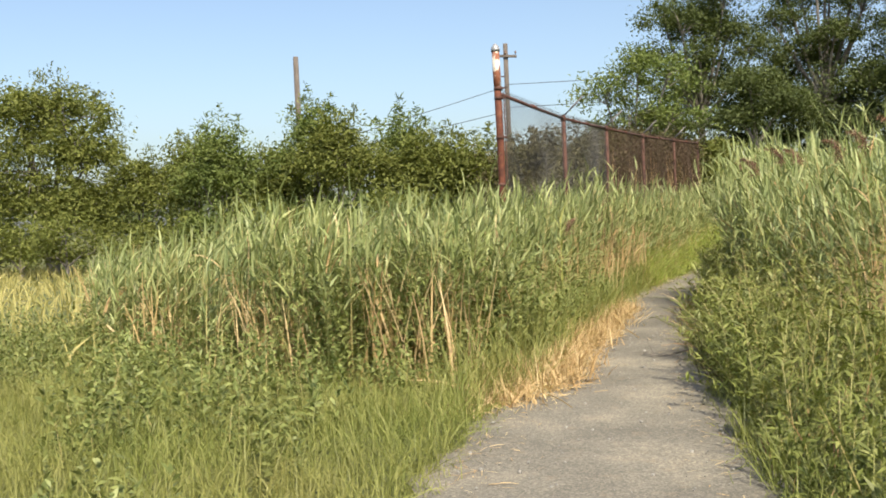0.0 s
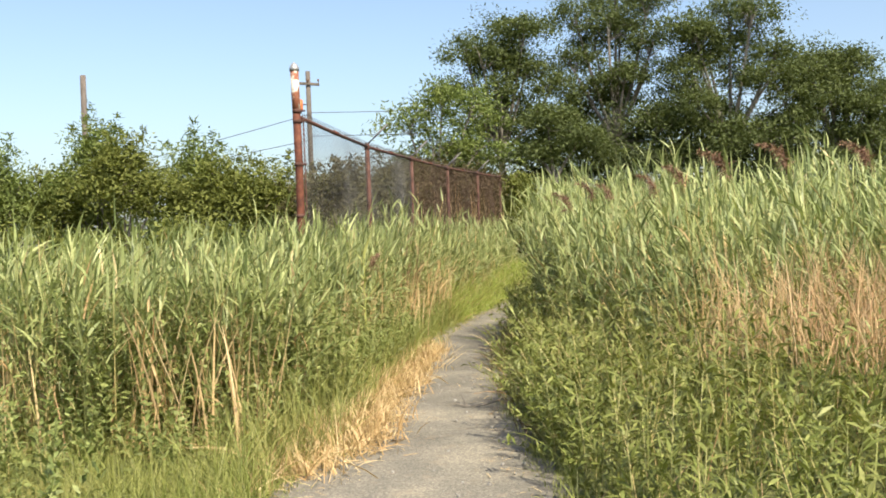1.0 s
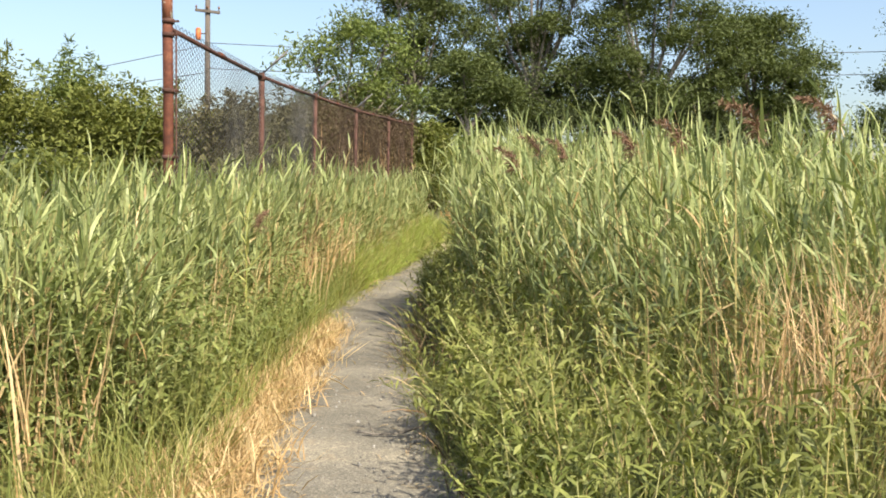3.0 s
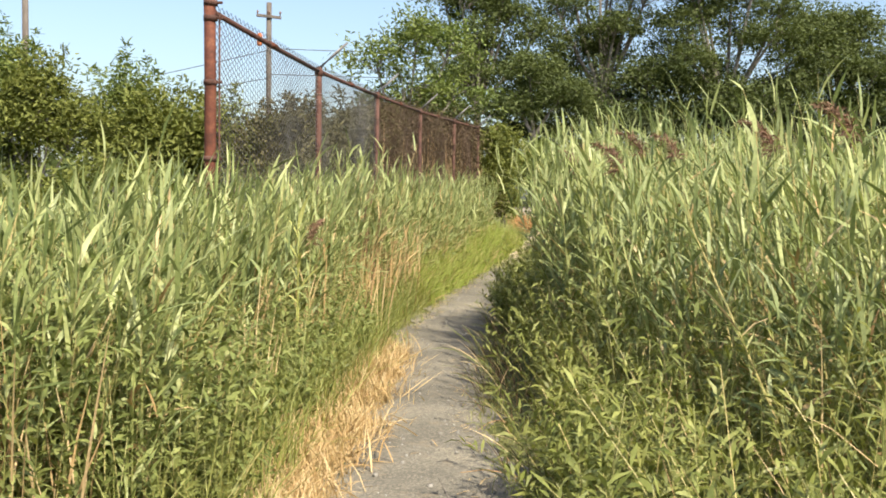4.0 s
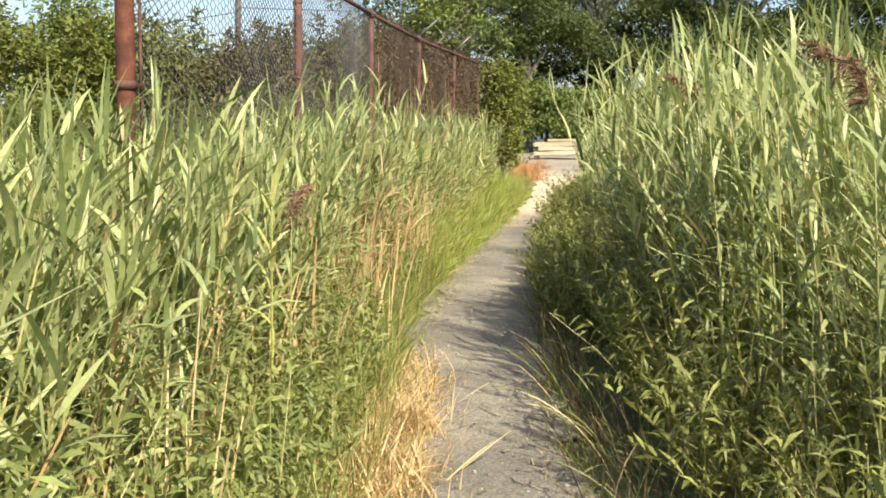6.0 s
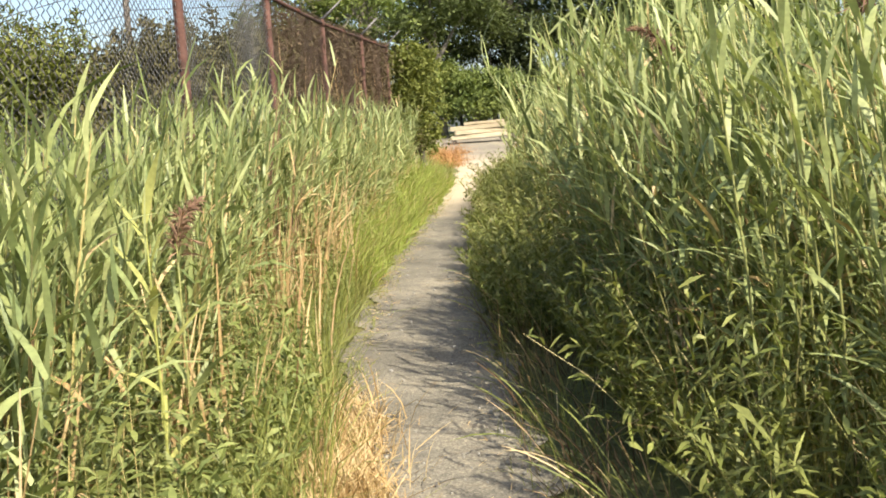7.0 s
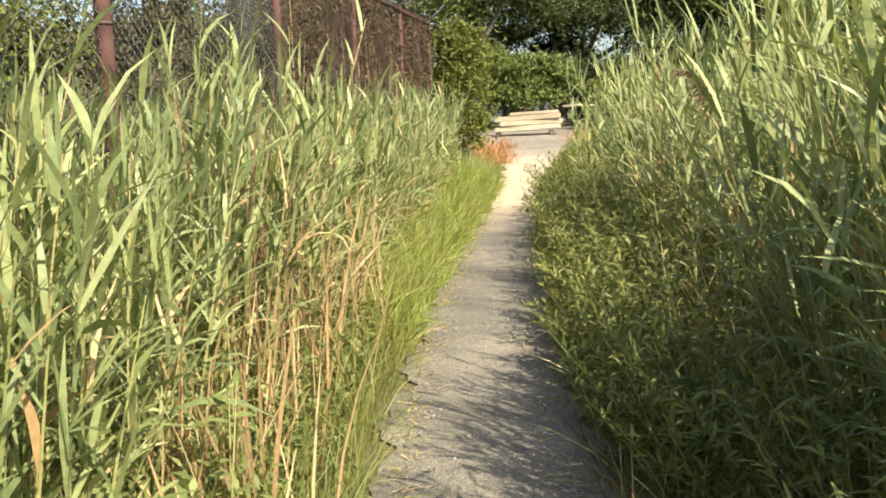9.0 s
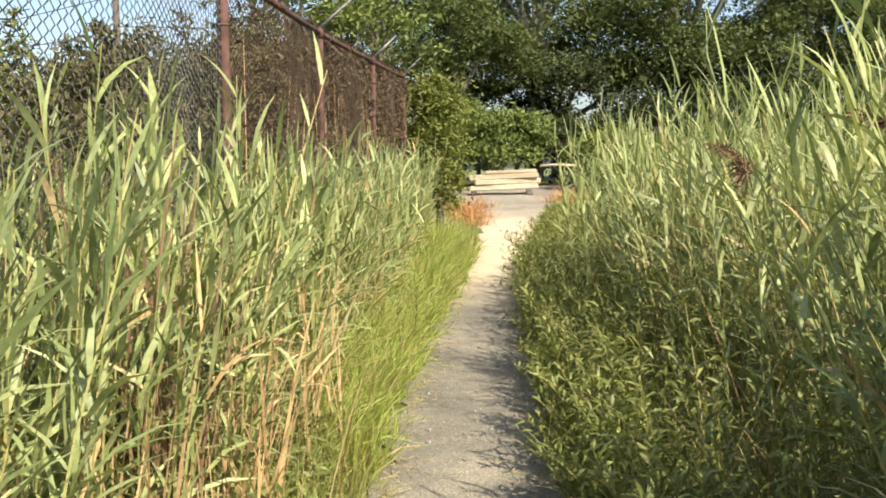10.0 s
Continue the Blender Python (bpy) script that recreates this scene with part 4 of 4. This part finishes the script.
p = utility_pole((-15.05, 51), 10.45, 0.12, "weathered wooden utility pole with a crossarm")
arm = box("crossarm", (1.15, 0.11, 0.13), (0.05, -0.15, 9.78), M_POLE, p, 0.012, (0, 3, 25))
for q in (-0.5, 0.0, 0.5):
    limb("insulator", [(q * 0.95 + 0.05, -0.15 + q * 0.42, 9.84 + d) for d in (0, 0.08, 0.12, 0.2)], [0.03, 0.03, 0.055, 0.035], M_CERAMIC, arm, 8)
limb("transformer", [(-0.42, -0.1, 8.45), (-0.42, -0.1, 8.5), (-0.42, -0.1, 8.95), (-0.42, -0.1, 9.02)], [0.10, 0.13, 0.13, 0.08], M_ORANGE, p, 14, "rust-orange transformer can")
box("bracket", (0.34, 0.06, 0.05), (-0.2, -0.08, 8.75), M_RUST_DARK, p, 0.008)
p = utility_pole((-34.85, 62), 13.5, 0.19, "bare weathered wooden pole rising above the shrubs")


def cable(points, label):
    c = bpy.data.curves.new("cable", "CURVE")
    c.dimensions, c.bevel_depth, c.bevel_resolution = "3D", 0.018, 1
    s = c.splines.new("POLY")
    s.points.add(len(points) - 1)
    for q, w in zip(s.points, points):
        q.co = (*w, 1)
    c.materials.append(M_CABLE)
    me = bpy.data.meshes.new_from_object(bpy.data.objects.new("cable", c))
    tagged(new("cable", me), label, "cable", "overhead cables")


def sagging(a, c, sag, n=14):
    a, c = Vector(a), Vector(c)
    return [a.lerp(c, t / n) - Vector((0, 0, sag * 4 * (t / n) * (1 - t / n))) for t in range(n + 1)]


cable(sagging((-15.05, 50.8, 8.2), (-44, 52, 3.6), 0.3), "thin dark overhead cable slanting down from a pole")
cable(sagging((-15.05, 50.8, 6.9), (-44, 52, 4.4), 0.4), "thin dark overhead cable slanting down from a pole")
cable(sagging((-15.05, 50.8, 8.3), (40, 52, 9.6), 1.0), "thin dark overhead cable running behind the trees")
cable(sagging((-15.05, 50.8, 7.1), (40, 52, 8.6), 0.9), "thin dark overhead cable running behind the trees")

# ---- timber at the end of the path ----
stack = empty("timber_stack", (-0.75, 40, 1.02), "stack of bleached timber beams on bearers across the path's end", "timber stack")
for q in (-0.75, 0.65):
    box("bearer", (0.14, 0.5, 0.13), (q, 0, 0.06), M_POLE, stack, 0.012)
for k, (w, dz, dx, long) in enumerate([(0.50, 0.19, 0.02, 1.72), (0.47, 0.325, 0.1, 1.66), (0.42, 0.46, 0.02, 1.74), (0.30, 0.575, 0.2, 1.3)]):
    box("beam", (long, w, 0.132 if k < 3 else 0.09), (dx, 0.03 * math.sin(3 * k), dz), M_BEAM, stack, 0.022, (1.5 * math.sin(4 * k), -2.2 + 0.5 * (k % 2), 4 * math.sin(2 * k)))
rail = empty("fallen_rail", (0.55, 40.2, 1.6), "weathered rail lying off the timber stack", "rail")
limb("rail_shaft", [(-0.35, 0, 0.14), (0.1, 0, 0.16), (0.75, 0.1, 0.12)], [0.03, 0.03, 0.025], M_BEAM, rail, 8)
limb("rail_stake", [(0.6, 0.08, -0.7), (0.6, 0.08, 0.2)], [0.035, 0.03], M_POLE, rail, 8)

# ---- brown vines over the far bays of the fence ----
r = np.random.default_rng(91)
for bay, thick in ((2, 0.4), (3, 0.9), (4, 2.0)):
    n = int(6000 * thick)
    s = r.uniform(0, 1, n)
    a, c = np.array(POSTS[bay]), np.array(POSTS[bay + 1])
    low = 0.3 + np.interp(a[1], RISE_Y, RISE_Z)
    base = a + (c - a) * s[:, None]
    base[:, 2] = low + (base[:, 2] - low) * r.random(n) ** 0.85
    base[:, 0] += r.normal(-0.06, 0.05, n)
    v, f = ribbons(base, r.uniform(0, 6.3, n), np.radians(r.normal(20, 50, n)), r.uniform(0.04, 0.11, n), r.uniform(0.012, 0.03, n), r.uniform(0, 1, n), LEAF, r.normal(0, 0.8, n))
    m = int(150 * thick)
    t = a + (c - a) * r.uniform(0, 1, m)[:, None]
    t[:, 2], t[:, 0] = low - 0.3, t[:, 0] - 0.03
    w, g = ribbons(t, r.choice([1.57, -1.57], m), np.radians(r.uniform(60, 89, m)), r.uniform(1.4, 2.8, m), 0.012, r.normal(0, 0.3, m), STEM, r.uniform(0, 3, m))
    tagged(new("dead_vine", quads("dead_vine", [(v, f, 0), (w, g, 1)], [M_DEAD, M_RUSSET])), "withered red-brown vine clinging to the fence mesh", "vine", "vines on the fence")


# ---- single reeds that stand out ----
def lone_reed(at, tall, seed, leaf_mat, label, lean_az=1.0, lean=0.05, plume=False, leaves=10, wide=0.028):
    q = np.random.default_rng(seed)
    at = Vector((at[0], at[1], float(height(at[0], at[1]))))
    thing = empty("reed", at, label, "reed", "reeds that stand out")
    top = Vector((math.cos(lean_az) * lean * tall * 1.2, math.sin(lean_az) * lean * tall * 1.2, tall))
    mid = top * 0.5 - Vector((top.x * 0.12, top.y * 0.12, 0))
    limb("cane", [(0, 0, 0), mid * 0.6, mid, mid.lerp(top, 0.6), top], [0.006, 0.0055, 0.005, 0.004, 0.002], M_STALK if leaf_mat is not M_YELLOW else M_YELLOW, thing, 6)
    for k in range(leaves):
        s = 0.3 + 0.68 * (k + 0.5) / leaves
        p = np.array([list(mid.lerp(top, (s - 0.5) * 2) if s > 0.5 else mid * (s * 2))])
        az = lean_az + (1.3 if k % 2 else -1.3) + q.normal(0, 0.5)
        v, f = ribbons(p, az, math.radians(46 + 34 * s * s + q.normal(0, 9)), q.uniform(0.18, 0.38) * (1.1 - 0.2 * s), wide * q.uniform(0.75, 1.2), q.uniform(0.5, 1.9) * (1.25 - 0.78 * s), (0.5, 0.9, 1.0, 0.95, 0.75, 0.45, 0.05), q.normal(0, 0.4))
        part("leaf", quads("leaf", [(v, f, 0)], [leaf_mat]), None, thing)
    if plume:
        n = 240
        t = q.random(n)
        droop = Vector((math.cos(lean_az), math.sin(lean_az), 0))
        base = np.array(top)[None] + np.array(droop)[None] * (0.20 * t ** 2)[:, None] + np.stack([0 * t, 0 * t, 0.30 * t - 0.12 * t ** 2], -1) - np.array((0, 0, 0.04))
        v, f = ribbons(base, lean_az + q.normal(0, 1.2, n), np.radians(q.normal(30, 30, n)), 0.10 * (1.1 - 0.7 * t) * q.uniform(0.6, 1.2, n), 0.007, 1.0, LEAF, q.normal(0, 1, n))
        part("plume", quads("plume", [(v, f, 0)], [M_PLUME]), None, thing, "drooping purple-brown seed plume")
    return thing


lone_reed((-2.36, 21.0), 2.25, 1, M_REED, "tall pale green reed rising above its neighbours", 1.2, 0.03)
lone_reed((-2.26, 19.35), 1.95, 2, M_REED, "tall pale green reed rising above its neighbours", 0.8, 0.04)
lone_reed((-1.5, 14.9), 1.32, 3, M_YELLOW, "bright yellowing reed among green ones", 1.6, 0.01, False, 11, 0.028)
lone_reed((-1.48, 15.1), 1.15, 5, M_REED, "short reed with a dark brown seed plume", 1.4, 0.02, True, 9, 0.022)
lone_reed((-2.15, 19.0), 1.7, 4, M_REED, "tall pale green reed by the fence", 0.5, 0.06)
for k, (x, y, tall) in enumerate([(0.75, 16.4, 1.92), (0.95, 17.1, 2.0), (1.25, 15.4, 2.02), (0.62, 18.6, 1.9), (1.5, 14.6, 2.0), (1.05, 19.6, 1.95), (1.9, 13.6, 2.05), (2.5, 11.9, 2.02), (2.9, 12.2, 2.1), (3.4, 12.0, 2.05), (1.1, 14.1, 1.9), (2.1, 12.6, 2.0), (0.5, 20.4, 1.85), (0.9, 21.6, 1.85)]):
    lone_reed((x, y), tall * 0.9, 20 + k, M_REED, "tall reed with a purple-brown seed plume leaning to the path", 2.7 + 0.3 * math.sin(k), 0.12 + 0.03 * math.sin(2 * k), True, 10, 0.02)


# ---- fallen straw and twigs by the path ----
def fallen_cane(at, az, length, seed, label, mat=None, rise=6):
    q = np.random.default_rng(seed)
    x, y = at
    thing = empty("fallen_cane", (x, y, float(height(x, y)) + 0.015), label, "fallen reed", "fallen canes")
    d = Vector((math.cos(az), math.sin(az), math.tan(math.radians(rise))))
    limb("cane", [d * (length * t) + Vector((0, 0, 0.02 * math.sin(7 * t))) for t in (0, 0.3, 0.6, 1.0)], [0.006, 0.006, 0.005, 0.002], mat or M_STRAW, thing, 6)
    for k in range(4):
        p = np.array([list(d * (length * (0.35 + 0.15 * k)))])
        v, f = ribbons(p, az + q.normal(0, 0.5), math.radians(18), q.uniform(0.2, 0.38), 0.022, q.uniform(0.3, 0.9), BLADE, q.normal(0, 0.6))
        part("leaf", quads("leaf", [(v, f, 0)], [mat or M_STRAW]), None, thing)


fallen_cane((-0.75, 10.45), 3.2, 0.75, 1, "dry tan reed fallen across the grass", rise=10)
fallen_cane((-0.55, 10.25), 2.9, 0.6, 2, "dry tan reed fallen across the grass", rise=6)
fallen_cane((-0.62, 11.0), 0.2, 0.35, 3, "dry tan reed fallen at the path edge")
fallen_cane((-1.7, 10.5), 1.9, 0.8, 4, "dead cane leaning out of the reeds", rise=48)

twig = empty("twig", (0.12, 12.4, 0.01), "dark dead twig lying on the gravel", "twig")
limb("twig_stem", [(-0.12, -0.02, 0.03), (-0.02, 0.0, 0.012), (0.12, 0.03, 0.015), (0.26, 0.1, 0.05)], [0.004, 0.007, 0.008, 0.009], M_BARK, twig, 6)
limb("side_twig", [(-0.02, 0, 0.012), (-0.06, 0.05, 0.06), (-0.1, 0.08, 0.12)], [0.005, 0.004, 0.002], M_BARK, twig, 6)

# orange dead bracken near the end of the path
for k, (x, y) in enumerate([(-1.35, 34.4), (-1.6, 35.2), (-1.3, 35.4), (-1.75, 36.2), (-1.45, 36.4), (-1.3, 37.2), (-1.85, 37.0), (0.75, 38.8), (1.1, 38.6), (0.5, 38.2)]):
    ob = new("dead_bracken", tuft_mesh(70 + k % 3, 260, 0.15, 0.5, 0.16, M_BRACKEN))
    ob.location = (x, y, float(height(x, y)))
    tagged(ob, "orange-brown dead bracken clump by the path", "bracken", "dead bracken clumps")


# ---- reeds at the front of the beds, one by one ----
models = {}
for side, az in (("left", 0.4), ("right", 2.7)):
    models[side] = [lone_reed((-2.1 - 0.05 * k, 15.6 + 0.9 * k) if side == "left" else (0.75 + 0.05 * k, 14.8 + 0.8 * k), 1.42 + 0.07 * k if side == "left" else 1.6 + 0.08 * k, 60 + k + (10 if side == "right" else 0), M_REED, "green reed at the front of the bed beside the path", az, 0.05 + 0.02 * k, False, 13, 0.021) for k in range(4)]
r = np.random.default_rng(123)
for k in range(44):
    y = 12.0 + 10.0 * r.random()
    x = float(left_edge(y)) - r.uniform(0.85, 1.2)
    m = models["left"][k % 4]
    copy_thing(m, pose(x, y, float(height(x, y)), 0, 0, r.uniform(-50, 50)) @ Matrix.Scale(r.uniform(0.75, 1.02), 4))
for k in range(40):
    y = 13.0 + 14.0 * r.random()
    x = float(right_edge(y)) + float(np.interp(y, [13, 15, 16.6, 17.4, 19.6, 21, 22, 27], [0.95, 0.75, 0.7, 1.05, 1.25, 0.85, 0.55, 0.55])) + r.uniform(-0.02, 0.3)
    m = models["right"][k % 4]
    copy_thing(m, pose(x, y, float(height(x, y)), 0, 0, r.uniform(-40, 40)) @ Matrix.Scale(r.uniform(0.8, 1.1), 4))


# ---- arching seed grass over the shaded edge of the path ----
def arching_mesh(seed):
    q = np.random.default_rng(seed)
    n = 13
    base = np.concatenate([q.normal(0, 0.06, (n, 2)), np.zeros((n, 1))], 1)
    az, elev, ln, bend = np.pi + q.normal(0, 1.1, n), np.radians(q.normal(62, 10, n)), q.uniform(0.3, 0.7, n), q.uniform(0.4, 1.2, n)
    v, f = ribbons(base, az, elev, ln, 0.0045, bend, (1, 1, 0.9, 0.8, 1.2, 1.3, 0.2), q.uniform(0, 3, n))
    return quads("arching_grass", [(v, f, np.repeat((q.random(n) < 0.3).astype(int), 6))], [M_GRASS, M_STRAW])


arches = [arching_mesh(k) for k in range(3)]
for k, y in enumerate((12.6, 13.5, 14.4, 15.0, 15.7, 16.3, 16.9, 17.5, 18.3, 19.2, 20.4, 21.7)):
    x = float(right_edge(y)) + 0.22 + 0.08 * math.sin(3 * k)
    ob = new("arching_grass", arches[k % 3])
    ob.matrix_world = pose(x, y, float(height(x, y)), 0, 0, 25 * math.sin(2.1 * k)) @ Matrix.Scale(0.85 + 0.15 * math.sin(5 * k), 4)
    tagged(ob, "pale arching seed grass hanging over the gravel edge", "grass tuft", "seed grass along the path")


# ---- single leafy weeds in front of the thickets ----
def weed_plant(at, tall, seed, label, group, size=0.092, wide=0.022, leaves=15):
    q = np.random.default_rng(seed)
    thing = empty("weed_plant", (at[0], at[1], float(height(at[0], at[1]))), label, "weed", group)
    lean = Vector((q.normal(0, 0.12), q.normal(0, 0.12), 1)) * tall
    limb("stem", [(0, 0, 0), lean * 0.5 + Vector((0.01, 0, 0)), lean], [0.004, 0.003, 0.0015], M_STALK, thing, 5)
    for k in range(leaves):
        s = 0.2 + 0.8 * (k + 0.6) / leaves
        p = np.array([list(lean * s)])
        v, f = ribbons(p, 2.4 * k + q.normal(0, 0.3), math.radians(q.normal(35, 14)), size * q.uniform(0.7, 1.25) * (1.2 - 0.5 * s), wide * q.uniform(0.8, 1.2), q.uniform(0.3, 1.1), (0.15, 0.8, 1.0, 0.7, 0.06), q.normal(0, 0.3))
        part("leaf", quads("leaf", [(v, f, 0)], [M_BUSHY if wide > 0.02 else M_WEED]), None, thing)
    return thing


r = np.random.default_rng(321)
broad = [weed_plant((-1.2 - 0.2 * k, 10.6 + 0.3 * k), 0.55 + 0.1 * k, 400 + k, "broad-leaved green weed before the reeds", "broad-leaved weeds") for k in range(4)]
slim = [weed_plant((1.5 - 0.25 * k, 8.8 + 0.9 * k), 0.55 + 0.08 * k, 410 + k, "narrow-leaved green weed beside the gravel", "narrow-leaved weeds", 0.12, 0.017, 15) for k in range(4)]
for k in range(34):
    y = 10.8 + 8.5 * r.random() ** 1.3
    x = float(left_edge(y)) - r.uniform(0.38, 0.62)
    if y < 12.2:
        x -= r.uniform(0.0, 1.2)
    copy_thing(broad[k % 4], pose(x, y, float(height(x, y)), 0, 0, 360 * r.random()) @ Matrix.Scale(r.uniform(0.65, 1.1), 4))
for k in range(44):
    y = 7.2 + 12 * r.random()
    x = float(right_edge(y)) + r.uniform(0.28, 0.6) + (0.32 if 13 < y < 18 else 0)
    copy_thing(slim[k % 4], pose(x, y, float(height(x, y)), 0, 0, 360 * r.random()) @ Matrix.Scale(r.uniform(0.6, 1.1), 4))
